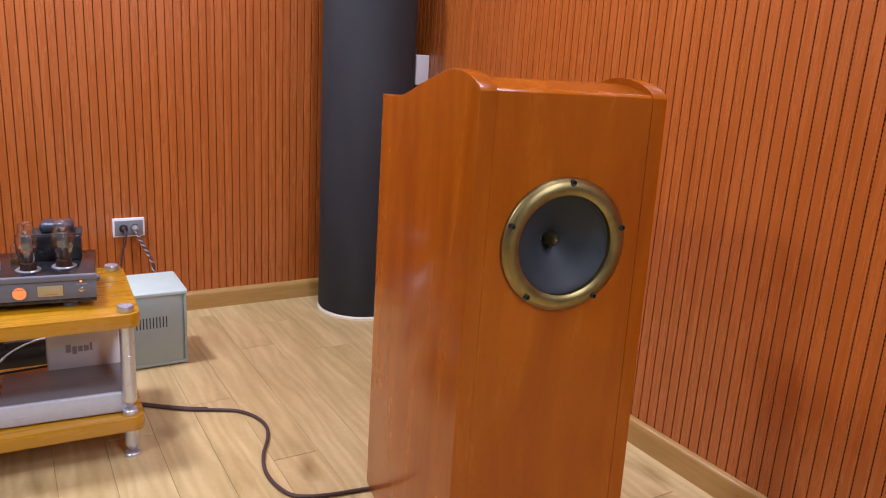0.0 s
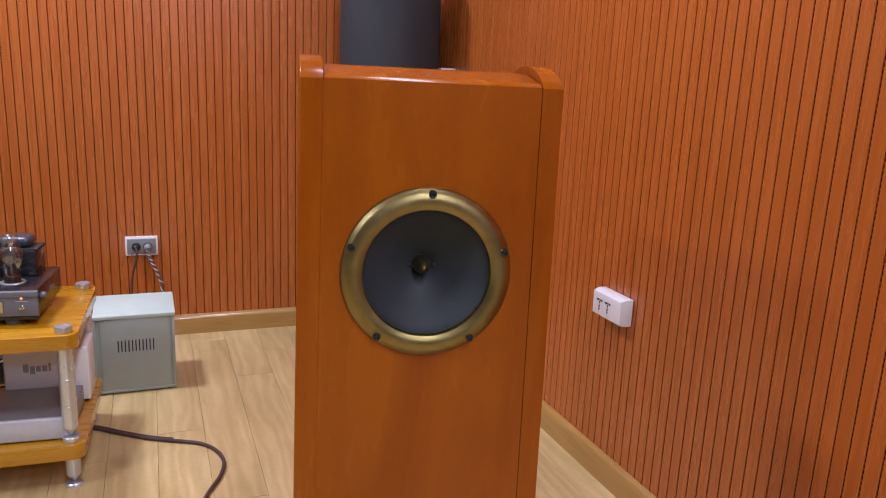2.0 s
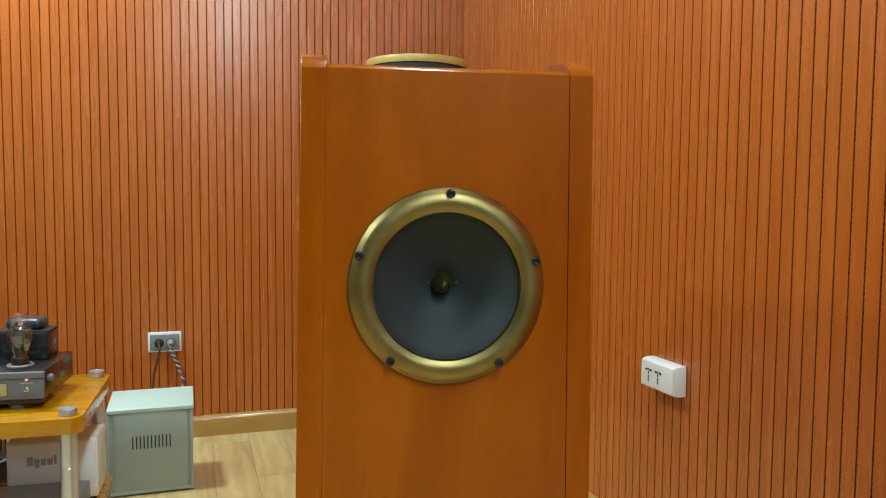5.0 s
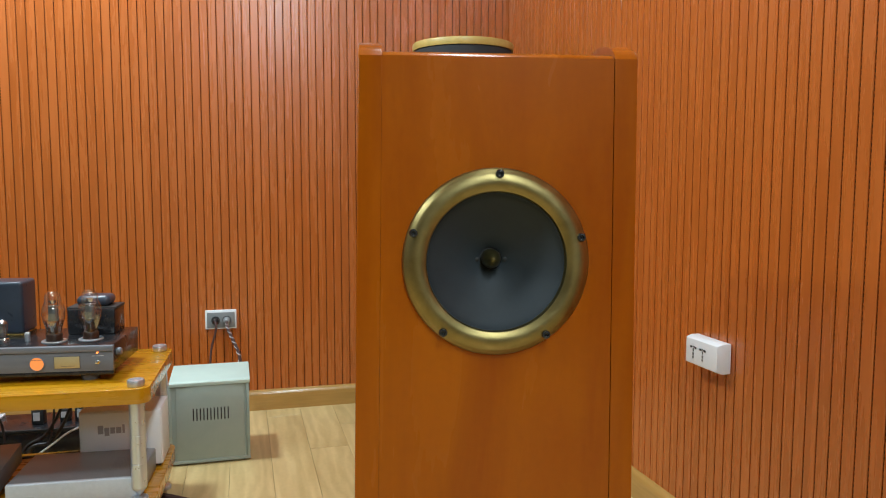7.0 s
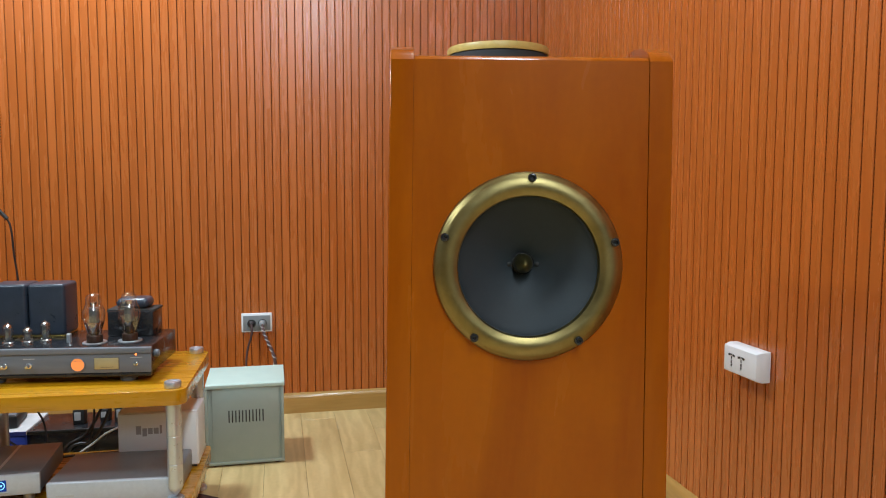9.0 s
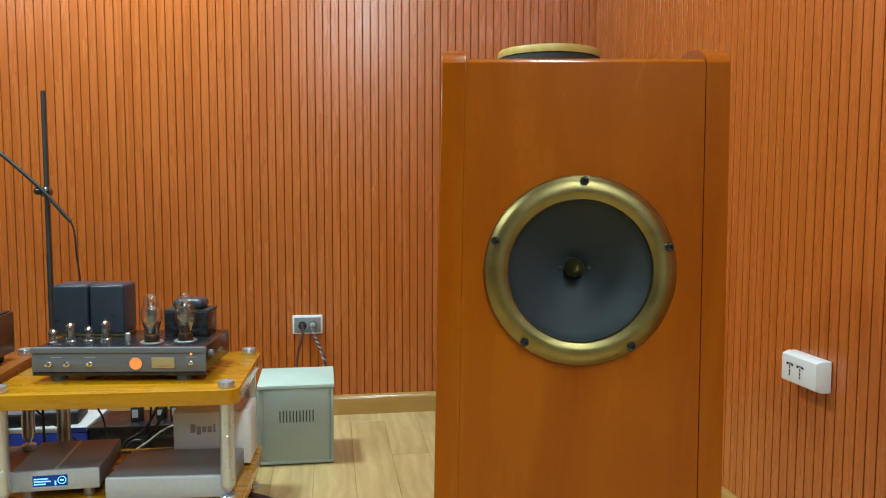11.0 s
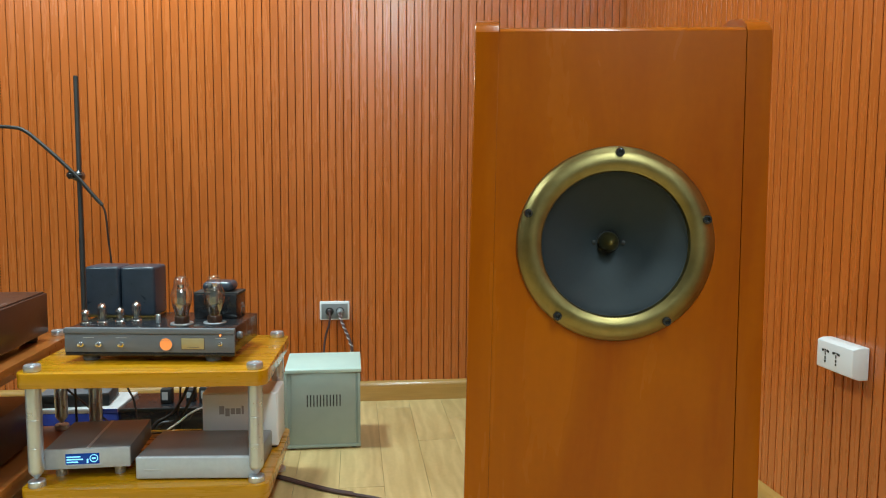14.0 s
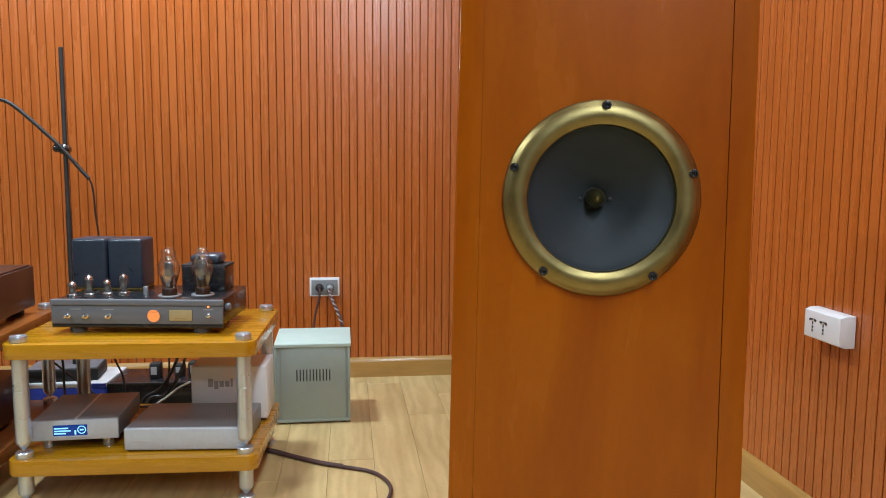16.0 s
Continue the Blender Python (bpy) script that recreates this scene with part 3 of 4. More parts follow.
for kx in (-0.180, -0.133, -0.075):
    part("knob", lathe([(0.0078, 0.0), (0.0078, 0.003), (0.0055, 0.004), (0.005, 0.012), (0.0045, 0.016), (0.003, 0.0172), (0, 0.0174)], 20, "y", (kx, 0, 0.468)), M_CHROME, amp, "small chrome knob")
dial = part("dial_bezel", lathe([(0.0185, 0.0), (0.0185, 0.0022), (0.0168, 0.003), (0.0165, 0.0015), (0, 0.0015)], 40, "y", (0.0425, 0, 0.468)), M_TITAN, amp)
part("dial_face", lathe([(0.0160, 0.0016), (0.0155, 0.0021), (0, 0.0022)], 40, "y", (0.0425, 0, 0.468)), M_DIAL, dial, "glowing orange dial")
part("dial_mark", box(0.030, 0.055, -0.0028, -0.0022, 0.4775, 0.4783), M_BARDARK, dial)
plate = part("name_plate", box(0.083, 0.142, -0.002, 0.001, 0.4555, 0.4845, 0.001), M_CREAMPLATE, amp, "cream metal plate")
part("plate_frame", box(0.0815, 0.1435, -0.0012, 0.001, 0.454, 0.486, 0.001), M_BARDARK, plate)
part("print_bar", box(0.098, 0.130, -0.0023, -0.0019, 0.4605, 0.4615), M_BARDARK, plate)
part("toggle_switch", lathe([(0.006, 0), (0.006, 0.003), (0.0035, 0.004), (0.0025, 0.016), (0, 0.0165)], 16, "y", (0.185, 0, 0.4705)), M_CHROME, amp)
part("power_led", lathe([(0.0026, 0), (0.0024, 0.002), (0, 0.003)], 12, "y", (0.1845, 0, 0.4925)), M_LED, amp, "orange power light")
for bx in (-0.160, -0.075, 0.185):
    part("print_bar", box(bx - 0.014, bx + 0.014, -0.0006, 0.0002, 0.484, 0.4852), M_BARLIGHT, amp)
part("terminal", lathe([(0.010, 0.2165), (0.010, 0.226), (0.007, 0.229), (0, 0.229)], 20, "x", (0, 0.05, 0.484)), M_TITAN, amp)


def transformer_can(u0, u1, v0, v1, z1):
    bm = box(u0, u1, v0, v1, 0.513, z1, 0.009, 4)
    return bm


for u0, u1 in ((-0.242, -0.146), (-0.141, -0.046)):
    can = part("transformer_can", transformer_can(u0, u1, 0.156, 0.250, 0.653), M_SLATEBLUE, amp, "blue-grey enamelled transformer can")
    part("can_base", box(u0 + 0.002, u1 - 0.002, 0.158, 0.248, 0.5086, 0.5145, 0.001), M_GETTER, can)
blk = part("power_transformer", box(0.064, 0.184, 0.155, 0.248, 0.5086, 0.577, 0.003), M_BLACKGLOSS, amp, "black laminated transformer with domed cap")
part("laminations", box(0.061, 0.187, 0.162, 0.243, 0.574, 0.581, 0.001), M_BLACKMATT, blk)
part("domed_cap", box(0.082, 0.168, 0.168, 0.238, 0.5805, 0.610, 0.014, 5), M_SLATEBLUE, blk)


def power_tube(x, y):
    tube = part("power_tube", lathe([(0.019, 0.5086), (0.0195, 0.512), (0.0195, 0.527), (0.018, 0.5295), (0.0165, 0.530)], 28, centre=(x, y, 0)), M_BAKELITE, amp, "brown tube base")
    part("socket_ring", open_lathe([(0.021, 0.5086), (0.030, 0.5086), (0.0305, 0.511), (0.029, 0.5125), (0.022, 0.5125), (0.021, 0.5086)], 36, "z"), M_ALU, tube, at=pose(x, y, 0))
    part("glass_envelope", lathe([(0.0165, 0.5295), (0.017, 0.535), (0.0195, 0.545), (0.0245, 0.562), (0.0272, 0.575), (0.0278, 0.585), (0.0265, 0.596), (0.0230, 0.604), (0.0200, 0.610),
                                  (0.0190, 0.616), (0.0190, 0.626), (0.0172, 0.633), (0.0125, 0.6375), (0.005, 0.6395), (0, 0.640)], 32, centre=(x, y, 0)), M_GLASS, tube, "clear shouldered glass bulb")
    part("anode", box(x - 0.0115, x + 0.0115, y - 0.006, y + 0.006, 0.562, 0.598, 0.003), M_PLATE, tube)
    part("stem", lathe([(0.010, 0.530), (0.006, 0.552)], 12, centre=(x, y, 0)), M_GETTER, tube)
    part("getter_band", open_lathe([(0.0168, 0.5330), (0.0190, 0.5450), (0.0215, 0.5535), (0.0235, 0.5620)], 28, "z"), M_GOLDGLASS, tube, "gold-tinted glass band", at=pose(x, y, 0))
    part("mica_disc", lathe([(0.0125, 0.6005), (0.0125, 0.6013)], 20, centre=(x, y, 0)), M_PLATE, tube)
    part("top_spring", lathe([(0.006, 0.607), (0.009, 0.616), (0.004, 0.6165)], 12, centre=(x, y, 0)), M_CHROME, tube)


def small_tube(x, y, h):
    z = 0.5086
    tube = part("small_tube", lathe([(0.0145, z), (0.0145, z + 0.005), (0.0125, z + 0.0075)], 20, centre=(x, y, 0)), M_CHROME, amp, "small glass valve in a chrome socket")
    part("glass_envelope", lathe([(0.0118, z + 0.007), (0.0125, z + 0.010), (0.0125, z + h - 0.015), (0.0112, z + h - 0.009), (0.007, z + h - 0.0045), (0.0022, z + h - 0.003), (0.0012, z + h)], 20,
                                 centre=(x, y, 0)), M_GLASS, tube)
    part("anode", lathe([(0.0062, z + 0.010), (0.0062, z + h - 0.018)], 12, centre=(x, y, 0)), M_PLATE, tube)
    part("getter_cap", lathe([(0.0112, z + h - 0.015), (0.0100, z + h - 0.0095), (0.0052, z + h - 0.0058), (0, z + h - 0.0046)], 16, centre=(x, y, 0)), M_CHROME, tube, "silvered tube top")


power_tube(0.060, 0.071)
power_tube(0.143, 0.090)
for sx, sy, sh in ((-0.193, 0.056, 0.044), (-0.154, 0.070, 0.058), (-0.112, 0.083, 0.046), (-0.074, 0.098, 0.059)):
    small_tube(sx, sy, sh)
part("choke_post", lathe([(0.0065, 0.5086), (0.0065, 0.530), (0.005, 0.532), (0, 0.532)], 16, centre=(-0.010, 0.086, 0)), M_ALU, amp)
rear_tube = part("rear_tube_socket", lathe([(0.011, 0.5086), (0.011, 0.518)], 16, centre=(0.022, 0.15, 0)), M_GETTER, amp)
part("glass_envelope", lathe([(0.009, 0.518), (0.0095, 0.55), (0.006, 0.558), (0, 0.56)], 16, centre=(0.022, 0.15, 0)), M_GLASS, rear_tube)

# ---- streamer and preamplifier on the lower shelf ----
dac = thing("network_player", RACK @ pose(-0.437, 0.042, SHELF_LO, 0, 0, 4.0), "silver network player with a small blue display", "player")
part("enclosure", box(-0.105, 0.105, 0.004, 0.232, 0.0285, 0.079, 0.002), M_SILVER, dac)
part("front_plate", box(-0.1065, 0.1065, -0.004, 0.006, 0.0275, 0.080, 0.0025), M_SILVERFRONT, dac)
part("top_groove", box(-0.004, 0.004, 0.006, 0.230, 0.0786, 0.0796, 0.0004), M_ALU, dac)
screen = part("display", box(-0.052, 0.031, -0.0048, -0.003, 0.0395, 0.068, 0.0006), M_SCREEN, dac, "blue lit display")
for i, wbar in enumerate((0.034, 0.040, 0.028)):
    part("screen_bar", box(-0.049, -0.049 + wbar, -0.0054, -0.0047, 0.0580 - i * 0.0068, 0.0612 - i * 0.0068), M_SCREENTEXT, screen)
part("screen_bar", box(0.000, 0.004, -0.0054, -0.0047, 0.0425, 0.0535), M_SCREENTEXT, screen)
part("screen_ring", open_lathe([(0.0085, 0.0049), (0.0085, 0.0054), (0.0105, 0.0054), (0.0105, 0.0049)], 28), M_SCREENTEXT, screen, at=pose(0.0175, 0, 0.0545))
part("screen_bar", box(0.0130, 0.0220, -0.0054, -0.0047, 0.0525, 0.0565), M_SCREENTEXT, screen)
part("ledge", box(-0.055, 0.036, -0.006, -0.003, 0.0355, 0.0378, 0.0006), M_SILVERFRONT, dac)
for fx in (-0.076, 0.070):
    for fy in (0.035, 0.205):
        part("foot", lathe([(0.0135, 0), (0.0135, 0.010), (0.0125, 0.011), (0.0135, 0.012), (0.0135, 0.020), (0.0125, 0.021), (0.0135, 0.022), (0.0135, 0.0285)], 24, centre=(fx, fy, 0)), M_ALU, dac)

pre = thing("preamplifier", RACK @ pose(-0.158, 0.012, SHELF_LO, 0, 0, -2.0), "low silver preamplifier with rounded front edges and perforated top", "preamplifier")
part("enclosure", box(-0.150, 0.158, 0.004, 0.21, 0.003, 0.062, 0.005, 3), M_SILVER, pre)
part("front_plate", box(-0.1505, 0.1585, -0.001, 0.012, 0.0035, 0.0625, 0.005, 3), M_SILVERFRONT, pre, "bright brushed silver front")
for i in range(9):
    for j in range(7):
        part("vent_hole", lathe([(0.0016, 0.0618), (0.0016, 0.0624)], 6, centre=(0.075 + i * 0.008 + (j % 2) * 0.004, 0.06 + j * 0.014, 0)), M_BARDARK, pre)
part("print_bar", box(-0.128, -0.085, -0.0016, -0.0007, 0.026, 0.030), M_BARLIGHT, pre)
part("indicator", lathe([(0.002, 0), (0.0018, 0.001), (0, 0.0012)], 10, "y", (0.135, -0.001, 0.045)), M_BARLIGHT, pre)
for fx in (-0.12, 0.125):
    for fy in (0.03, 0.18):
        part("foot", lathe([(0.012, 0), (0.012, 0.0035)], 12, centre=(fx, fy, 0)), M_RUBBER, pre)

nas = thing("storage_box", RACK @ pose(-0.085, 0.235, SHELF_LO), "white storage unit with a printed mark on its front", "storage unit")
part("case", box(-0.107, 0.107, 0.003, 0.13, 0.006, 0.165, 0.004, 3), M_WHITE, nas)
part("front_door", box(-0.104, 0.104, -0.003, 0.004, 0.010, 0.162, 0.003), M_WHITE, nas)
for i, (x0, wbar, zlo, zhi) in enumerate(((-0.058, 0.014, 0.104, 0.128), (-0.041, 0.012, 0.098, 0.121), (-0.026, 0.012, 0.104, 0.121), (-0.011, 0.013, 0.104, 0.121), (0.005, 0.006, 0.104, 0.128))):
    part("logo_bar", box(x0, x0 + wbar, -0.0036, -0.0028, zlo, zhi, 0.0), M_BARMID, nas)
for fx in (-0.09, 0.09):
    part("foot_strip", box(fx - 0.01, fx + 0.01, 0.01, 0.12, 0.0, 0.006), M_RUBBER, nas)

# ---- items behind the racks ----
dist = thing("power_distributor", pose(0.02, 2.86, 0, 0, 0, -1.5), "black power distributor box with plugs and cables on top", "power strip")
part("case", box(-0.205, 0.2, 0.0, 0.19, 0.004, 0.138, 0.004), M_BLACKGLOSS, dist)
part("front_edge", box(-0.207, 0.202, -0.004, 0.002, 0.128, 0.140, 0.002), M_BLACKMATT, dist)
for fx, fy in ((-0.18, 0.02), (0.18, 0.02), (-0.18, 0.17), (0.18, 0.17)):
    part("foot", lathe([(0.011, 0), (0.011, 0.005)], 12, centre=(fx, fy, 0)), M_RUBBER, dist)
for px, py, w, h in ((-0.055, 0.05, 0.036, 0.050), (0.02, 0.07, 0.03, 0.040), (0.075, 0.06, 0.044, 0.050)):
    plug = part("plug", box(px - w / 2, px + w / 2, py, py + 0.04, 0.139, 0.139 + h, 0.004), M_BLACKMATT, dist, "black mains plug")
    part("plug_label", box(px - w * 0.34, px + w * 0.2, py - 0.0008, py + 0.001, 0.152, 0.139 + h * 0.8), M_BARLIGHT, plug)

card = thing("cardboard_box", pose(-0.29, 2.86, 0, 0, 0, -3), "blue and white printed cardboard box on the floor", "box")
part("carton", box(-0.16, 0.115, 0.0, 0.2, 0.0, 0.128, 0.002), M_BLUEBOX, card)
part("lid_flap", box(-0.161, 0.116, -0.001, 0.201, 0.1285, 0.144, 0.002), M_PAPER, card, "white lid")
part("lid_print", box(0.05, 0.117, -0.0018, 0.0, 0.1295, 0.1435), M_BLUEBOX, card)
rtr = thing("network_switch", pose(-0.345, 2.90, 0.1443, 0, 0, 4), "flat black network box lying on a carton", "network switch")
part("case", box(-0.09, 0.135, -0.02, 0.11, 0.0, 0.040, 0.004), M_BLACKMATT, rtr)
part("top_plate", box(-0.085, 0.130, -0.015, 0.105, 0.0402, 0.0432, 0.001), M_TITAN, rtr)

stand = thing("boom_stand", pose(-0.30, 2.95, 0), "black boom stand with a bent arm and a hanging cable", "stand")
part("pole", lathe([(0.0085, 0.03), (0.0085, 0.70), (0.0072, 0.705), (0.0072, 1.230), (0.006, 1.236), (0, 1.236)], 16), M_BLACKMATT, stand)
for i in range(3):
    a = radians(100 + 120 * i)
    part("leg", sweep([(0, 0, 0.13), (0.05 * math.cos(a), 0.05 * math.sin(a), 0.07), (0.13 * math.cos(a), 0.13 * math.sin(a), 0.008)], 0.007), M_BLACKMATT, stand)
clamp = part("clamp", lathe([(0.012, -0.020), (0.0165, -0.017), (0.0165, 0.012), (0.013, 0.016), (0.008, 0.020), (0, 0.0205)], 20, "y", (-0.002, 0, 0.908)), M_BLACKGLOSS, stand)
part("clamp_knob", lathe([(0.008, -0.034), (0.0135, -0.028), (0.0135, -0.012), (0.008, -0.01)], 12, "x", (0, -0.010, 0.911)), M_BLACKGLOSS, clamp)
part("boom_arm", sweep([(-0.40, -0.018, 0.99), (-0.34, -0.018, 1.035), (-0.27, -0.018, 1.063), (-0.195, -0.018, 1.064), (-0.155, -0.018, 1.052), (-0.10, -0.018, 1.005), (-0.05, -0.018, 0.957),
                        (0.0, -0.018, 0.905), (0.05, -0.018, 0.843), (0.076, -0.018, 0.812)], 0.0062), M_BLACKMATT, stand)
part("hanging_cable", sweep([(0.074, -0.018, 0.814), (0.083, -0.018, 0.795), (0.088, -0.018, 0.76), (0.091, -0.018, 0.70), (0.099, -0.018, 0.62), (0.104, -0.018, 0.5), (0.10, -0.01, 0.3)], 0.003),
     M_RUBBER, stand)

# ---- things on the red-brown rack ----
deckbox = thing("wooden_deck", pose(-0.302, 2.66, 0.4203, 0, 0, 1.0), "dark walnut record-deck plinth on the red-brown rack", "record deck")
part("plinth", box(-0.43, 0.0, -0.46, 0.0, 0.022, 0.140, 0.004), M_WALNUT, deckbox)
part("top_plate", box(-0.422, -0.008, -0.452, -0.008, 0.1402, 0.1445, 0.0015), M_WALNUT, deckbox)
for fx in (-0.39, -0.04):
    for fy in (-0.42, -0.04):
        part("foot", lathe([(0.02, 0), (0.022, 0.004), (0.022, 0.018), (0.018, 0.0225)], 20, centre=(fx, fy, 0)), M_BLACKMATT, deckbox)
lowbox = thing("dark_component", pose(-0.325, 2.60, SHELF_LO), "dark brown audio component on the lower red-brown shelf", "audio component")
part("case", box(-0.42, 0.0, -0.36, 0.0, 0.012, 0.140, 0.004), M_WALNUT, lowbox)
for fx in (-0.38, -0.04):
    for fy in (-0.32, -0.04):
        part("foot", lathe([(0.018, 0), (0.018, 0.0125)], 16, centre=(fx, fy, 0)), M_BLACKMATT, lowbox)


# ---- wall sockets ----
def slot(bm, u, z, w, h, turn, y):
    c, s = math.cos(radians(turn)), math.sin(radians(turn))
    vs = []
    for a, b in ((-w, -h), (w, -h), (w, h), (-w, h)):
        vs.append((u + (a * c - b * s) / 2, z + (a * s + b * c) / 2))
    lo = [bm.verts.new((x, y, zz)) for x, zz in vs]
    hi = [bm.verts.new((x, y - 0.0006, zz)) for x, zz in vs]
    bm.faces.new(hi)
    for i in range(4):
        bm.faces.new((lo[i], lo[(i + 1) % 4], hi[(i + 1) % 4], hi[i]))
    return bm


socket = thing("wall_socket", pose(0.5245, YW, 0.3755), "white-framed grey double wall socket with two plugs in it", "socket")
part("frame", box(-0.0595, 0.0595, -0.010, 0.004, -0.0375, 0.0375, 0.003), M_WHITE, socket, "white frame")
part("face", box(-0.0525, 0.0525, -0.0118, -0.0095, -0.0325, 0.0285, 0.001), M_GREYFACE, socket, "grey face plate")
for sx, rad in ((-0.020, 0.0165), (0.022, 0.0165)):
    part("outlet_ring", lathe([(rad, 0.0115), (rad, 0.0132), (rad - 0.002, 0.0136), (0, 0.0134)], 24, "y", (sx, 0, -0.003)), M_BLACKMATT, socket)
plug_a = part("plug", lathe([(0.012, 0.013), (0.0125, 0.022), (0.010, 0.034), (0.006, 0.038), (0, 0.0385)], 20, "y", (-0.020, 0, -0.003)), M_RUBBER, socket, "dark plug")
plug_b = part("plug", lathe([(0.014, 0.013), (0.0145, 0.028), (0.012, 0.045), (0.007, 0.05), (0, 0.0505)], 20, "y", (0.022, 0, -0.003)), M_GREYFACE, socket, "grey metal plug")

cable("power_cable", [(0.5045, YW - 0.037, 0.372), (0.507, YW - 0.052, 0.355), (0.503, YW - 0.052, 0.325), (0.492, YW - 0.05, 0.29), (0.484, YW - 0.055, 0.24), (0.482, YW - 0.07, 0.15), (0.482, YW - 0.10, 0.05)],
      0.0042, M_CABLE, "thin brown power cable hanging from the wall socket")
braid_line = [Vector(p) for p in [(0.546, YW - 0.049, 0.372), (0.550, YW - 0.066, 0.352), (0.562, YW - 0.078, 0.322), (0.578, YW - 0.09, 0.288), (0.592, YW - 0.11, 0.25), (0.598, YW - 0.12, 0.18)]]
braid = cable("braided_cable", braid_line, 0.0060, M_CABLE, "dark and white braided mains cable hanging from the socket")
helix = []
for i in range(len(braid_line) - 1):
    for j in range(14):
        q = braid_line[i].lerp(braid_line[i + 1], j / 14)
        a = (i * 14 + j) * 2 * math.pi / 8
        helix.append(q + Vector((0.0052 * math.cos(a), 0.0052 * math.sin(a), 0.0)))
part("pale_braid", sweep(helix, 0.0024, 6, 0.004), M_BRAIDLIGHT, braid, "pale braid strand")

wsock = thing("surface_socket", pose(XW, 1.870, 0.505, 0, 0, 90), "white surface-mounted double socket box on the slatted wall", "socket")
# local x runs along the wall towards the back, local -y points into the room after the turn
bm = bmesh.new()
b0 = [(-0.0655, 0.002, -0.036), (0.0655, 0.002, -0.036), (0.0655, 0.002, 0.036), (-0.0655, 0.002, 0.036)]
b1 = [(x, 0.024, z) for x, _, z in b0]
b2 = [(x * 0.96, 0.039, z * 0.86) for x, _, z in b0]
rows = [[bm.verts.new(p) for p in b] for b in (b0, b1, b2)]
for r0, r1 in zip(rows, rows[1:]):
    for i in range(4):
        bm.faces.new((r0[i], r0[(i + 1) % 4], r1[(i + 1) % 4], r1[i]))
bm.faces.new(rows[0]), bm.faces.new(rows[-1])
part("housing", bevel_sharp(bm, 0.002, 3, 10), M_WHITE, wsock)
for u in (0.031, -0.007):
    holes = bmesh.new()
    for du, dz, w, h, turn in ((-0.0085, 0.0105, 0.0085, 0.0050, 12), (0.0085, 0.0105, 0.0085, 0.0050, -12), (0, 0.0120, 0.0035, 0.0030, 0), (0, 0.0040, 0.0030, 0.0075, 0),
                               (0, -0.0060, 0.0042, 0.0062, 0), (0, -0.0140, 0.0045, 0.0050, 0)):
        slot(holes, u + du, dz, w, h, turn, 0.0)
    hole = part("outlet_holes", holes, M_BLACKMATT, wsock, "black outlet slots")
    hole.matrix_basis = Matrix.Translation((0, 0.0393, 0)) @ Matrix.Diagonal((1, -1, 1, 1))

switch = thing("corner_switch_box", pose(XW, 3.125, 1.043), "small white box fixed to the slatted wall in the corner", "switch box")
part("housing", box(-0.062, -0.001, -0.024, 0.026, -0.062, 0.062, 0.003), M_WHITE, switch)
part("front_plate", box(-0.0645, -0.0615, -0.021, 0.023, -0.058, 0.058, 0.001), M_GREYFACE, switch)
part("latch", box(-0.068, -0.064, -0.010, 0.002, 0.012, 0.03, 0.0015), M_BLACKMATT, switch)

# ---- cables ----
cable("speaker_cable", [(0.10, 2.66, 0.0065), (0.25, 2.62, 0.0065), (0.378, 2.553, 0.0065), (0.45, 2.50, 0.0065), (0.535, 2.441, 0.0065), (0.61, 2.403, 0.0065), (0.677, 2.366, 0.0065), (0.715, 2.31, 0.0065),
                        (0.728, 2.24, 0.0065), (0.712, 2.169, 0.0065), (0.675, 2.09, 0.0065), (0.654, 2.02, 0.0065), (0.651, 1.951, 0.0065), (0.668, 1.88, 0.0065), (0.70, 1.845, 0.0065), (0.77, 1.822, 0.0065),
                        (0.87, 1.805, 0.0065), (0.98, 1.77, 0.0065), (1.02, 1.68, 0.0065)], 0.0052, M_CABLE, "brown speaker cable snaking across the oak floor")
cable("speaker_cable", [(0.16, 2.68, 0.005), (0.28, 2.622, 0.005), (0.385, 2.566, 0.005), (0.46, 2.508, 0.005), (0.54, 2.452, 0.005), (0.60, 2.422, 0.005)], 0.0040, M_CABLE,
      "second brown cable strand lying beside the speaker cable")
for k, (x0, zt, x1, bow) in enumerate(((-0.045, 0.45, 0.075, 0.03), (-0.03, 0.45, 0.10, 0.05), (0.02, 0.44, 0.05, 0.0), (-0.10, 0.44, -0.115, -0.01))):
    cable("mains_lead", [(x1, 2.70, zt - 0.03), (x1 + 0.005, 2.73, 0.33), (x1 - 0.004, 2.78, 0.24), ((x0 + x1) / 2, 2.81, 0.17 - bow), (x0, 2.80, 0.10), (x0 - 0.03, 2.79, 0.006)], 0.0048 if k < 2 else 0.0032, M_RUBBER,
          "black mains lead dropping behind the rack")
cable("white_lead", [(-0.06, 2.74, 0.006), (-0.03, 2.73, 0.07), (0.02, 2.72, 0.112), (0.054, 2.72, 0.135), (0.094, 2.72, 0.165), (0.157, 2.72, 0.189), (0.21, 2.72, 0.19)], 0.003, M_WHITE, "thin white lead beside the storage unit")
cable("rack_cable", [(-0.30, 2.70, 0.40), (-0.262, 2.68, 0.36), (-0.235, 2.66, 0.28), (-0.24, 2.68, 0.18), (-0.25, 2.72, 0.05), (-0.25, 2.73, 0.006)], 0.0038, M_RUBBER, "black cable hanging between the two racks")
cable("rack_cable", [(-0.42, 2.72, 0.35), (-0.33, 2.71, 0.31), (-0.28, 2.72, 0.25), (-0.22, 2.76, 0.17), (-0.15, 2.80, 0.08), (-0.13, 2.80, 0.006)], 0.0032, M_RUBBER, "black cable hanging between the two racks")
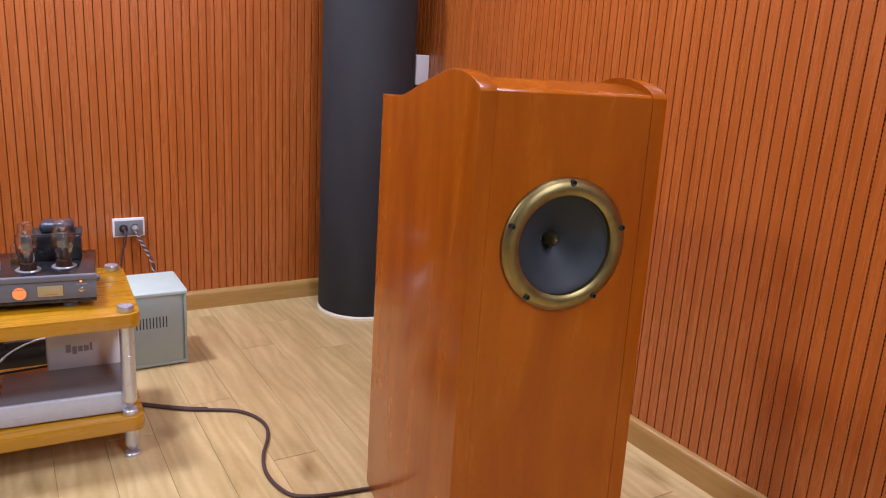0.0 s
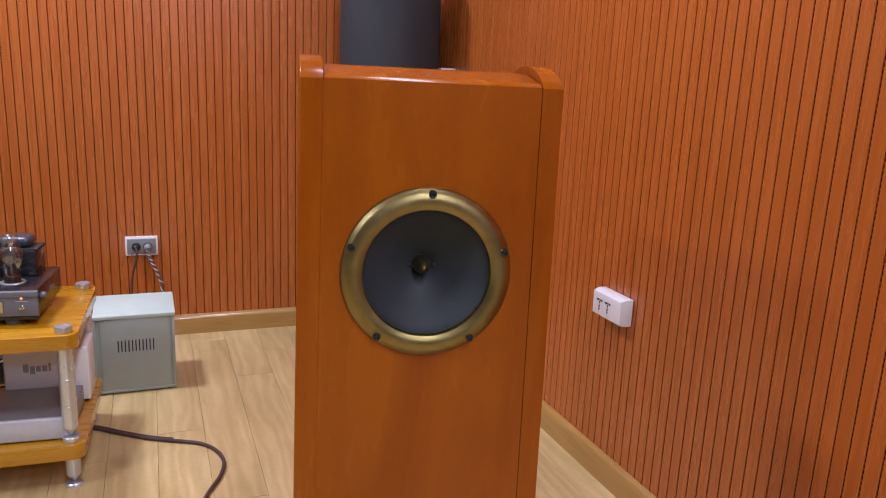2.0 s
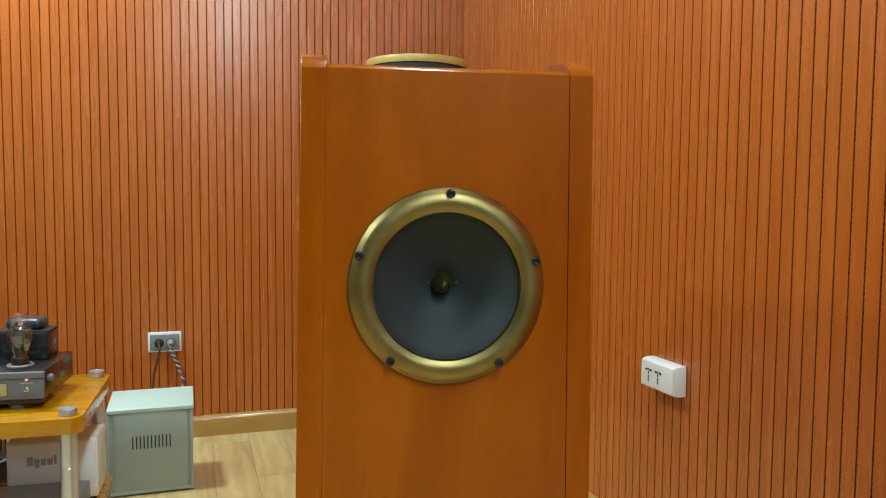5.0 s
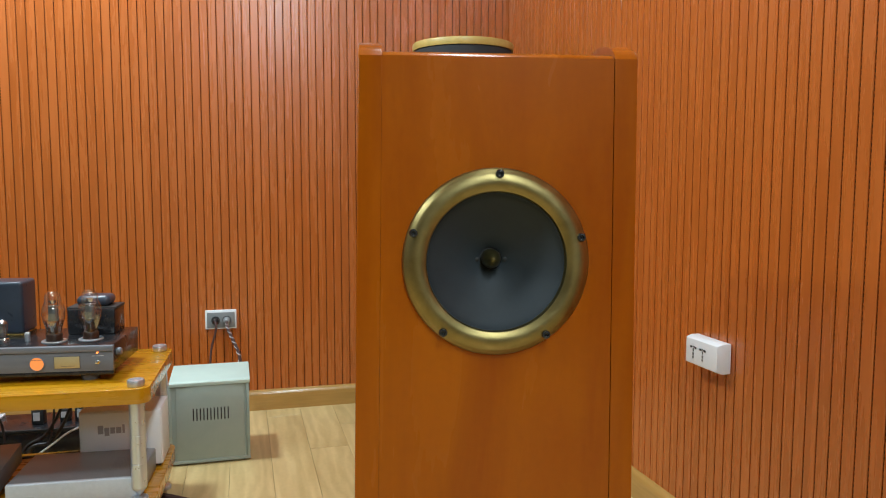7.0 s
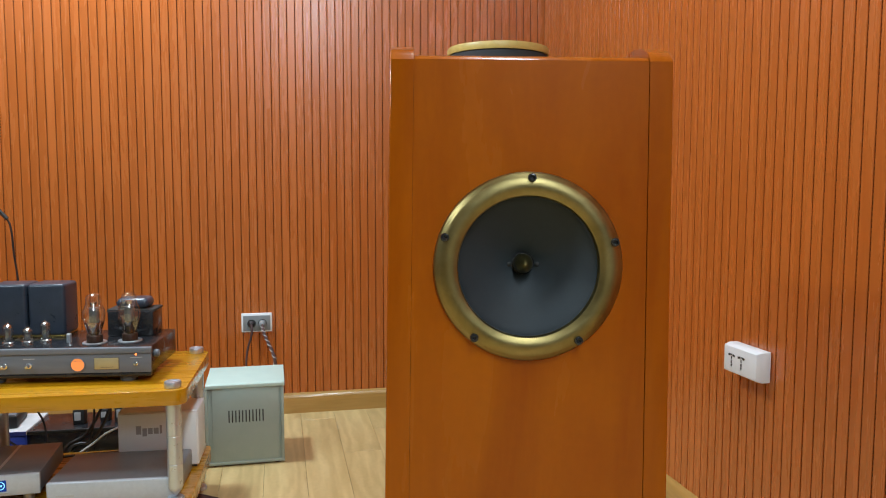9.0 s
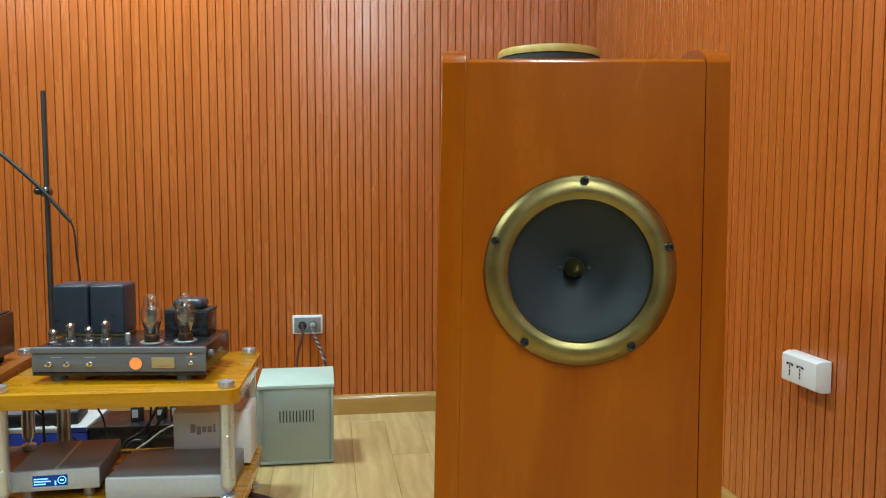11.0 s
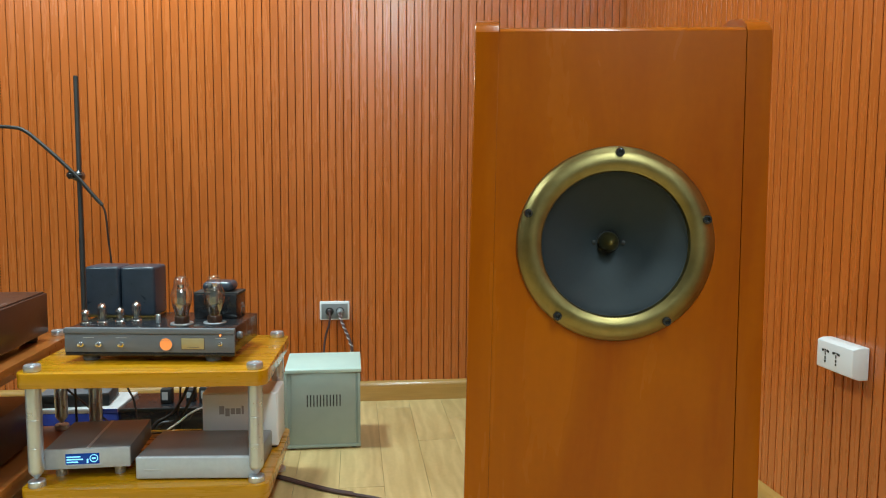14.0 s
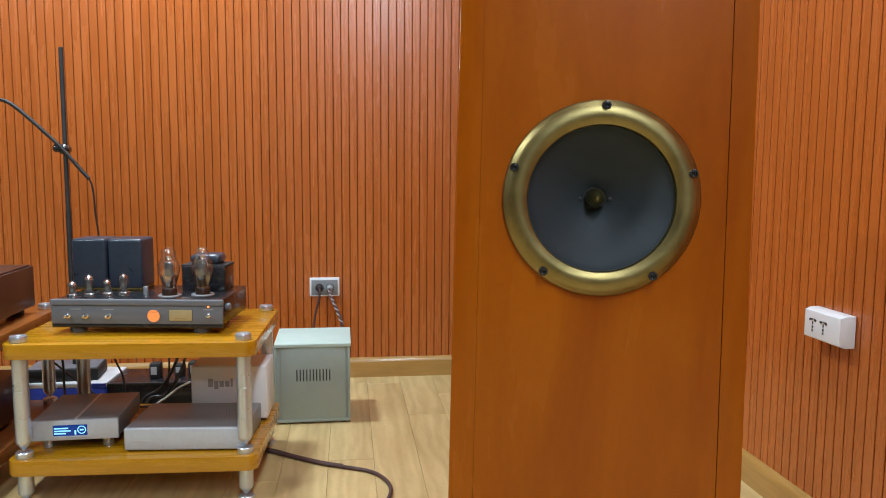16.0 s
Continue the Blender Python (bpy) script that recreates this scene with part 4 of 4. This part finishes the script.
cable("storage_lead", [(-0.02, 2.615, 0.135), (0.20, 2.64, 0.131), (0.33, 2.62, 0.131), (0.368, 2.592, 0.1312), (0.372, 2.60, 0.1315), (0.36, 2.66, 0.12), (0.36, 2.70, 0.04)], 0.0035, M_RUBBER,
      "black lead behind the white storage unit")

# ---- ceiling lamps ----
for lx, ly, lw, ld, power in LAMPS:
    lampbody = thing("ceiling_panel_light", pose(lx, ly, CEIL), "flush white ceiling panel light", "ceiling light", "ceiling panel lights")
    u, v = lw / 2, ld / 2
    part("frame", box(-u - 0.02, u + 0.02, -v - 0.02, v + 0.02, -0.022, -0.0005, 0.003), M_WHITE, lampbody)
    part("diffuser", box(-u, u, -v, v, -0.0245, -0.0222), M_DIFFUSER, lampbody, "lit opal diffuser")



# ---- wall slats ----
def slat_mesh(along, pitch):
    """One slat, its front edges eased, at the origin; the room lies towards -y or -x."""
    w, t, e = (pitch - 0.0033) / 2, SLAT_T + 0.0004, 0.0009
    prof = [(-w, t), (-w, e), (-w + e, 0), (w - e, 0), (w, e), (w, t)]
    bm = bmesh.new()
    rows = [[bm.verts.new((a, b, z) if along == "x" else (b, a, z)) for a, b in prof] for z in (BASE_H - 0.002, CEIL - 0.001)]
    for i in range(5):
        bm.faces.new((rows[0][i], rows[0][i + 1], rows[1][i + 1], rows[1][i]))
    bm.faces.new(rows[0])
    return mesh_from("slat", bm, M_SLAT)


for along, wall, start, stop, first, pitch in (("x", wall_back, -1.75, XW - 0.004, 0.6900, PITCH), ("y", wall_right, 0.2, YW - 0.004, 1.727, 0.0325)):
    me = slat_mesh(along, pitch)
    k = math.ceil((start - first) / pitch)
    while first + (k + 1) * pitch < stop + 0.02:
        c = first + (k + 0.5) * pitch
        ob = new("slat", me)
        ob.parent = wall
        ob.location = (c, YW, 0) if along == "x" else (XW, c, 0)
        k += 1
# the rest of both walls, never in view, in one piece each
rest_back = part("slat_field", box(XL, -1.755, YW, YW + SLAT_T + 0.0004, BASE_H, CEIL - 0.001), M_PLAINWALL, wall_back, smooth=False)
rest_right = part("slat_field", box(XW, XW + SLAT_T + 0.0004, YB, 0.195, BASE_H, CEIL - 0.001), M_PLAINWALL, wall_right, smooth=False)

# ---- floor planks ----
PLANK_W = 0.1325
rng = random.Random(5)
plank_meshes = {}


def plank_mesh(length):
    key = round(length, 3)
    if key not in plank_meshes:
        h, l, e = PLANK_W / 2 - 0.0003, length / 2 - 0.0009, 0.0006
        bm = bmesh.new()
        top_v = [bm.verts.new((x, y, 0)) for x, y in ((-h + e, -l + e), (h - e, -l + e), (h - e, l - e), (-h + e, l - e))]
        mid_v = [bm.verts.new((x, y, -0.0008)) for x, y in ((-h, -l), (h, -l), (h, l), (-h, l))]
        low_v = [bm.verts.new((x, y, -0.0024)) for x, y in ((-h, -l), (h, -l), (h, l), (-h, l))]
        bm.faces.new(top_v)
        for a, b in ((top_v, mid_v), (mid_v, low_v)):
            for i in range(4):
                bm.faces.new((a[i], b[i], b[(i + 1) % 4], a[(i + 1) % 4]))
        plank_meshes[key] = mesh_from("plank", bm, M_FLOOR)
    return plank_meshes[key]


known = {-1: 2.472, 0: 2.05, 1: 2.855, -2: 2.93, 2: 3.09, 3: 1.55, 4: 2.6, 5: 1.9, 6: 1.45}
for col in range(math.floor((XL - 0.823) / PLANK_W), math.ceil((XW - 0.823) / PLANK_W) + 1):
    x = 0.823 + (col - 0.5) * PLANK_W
    # col 1 lies just right of the seam at x = 0.823
    joint = known.get(col, 0.4 + rng.random() * 1.2)
    y = joint - 1.2 * math.ceil((joint - YB) / 1.2)
    while y < YW:
        y0, y1 = max(y, YB), min(y + 1.2, YW)
        if y1 - y0 > 0.01 and x - PLANK_W / 2 > XL - 0.1 and x + PLANK_W / 2 < XW + 0.1:
            ob = new("plank", plank_mesh(y1 - y0))
            ob.parent = floor
            ob.location = (x, (y0 + y1) / 2, 0)
        y += 1.2
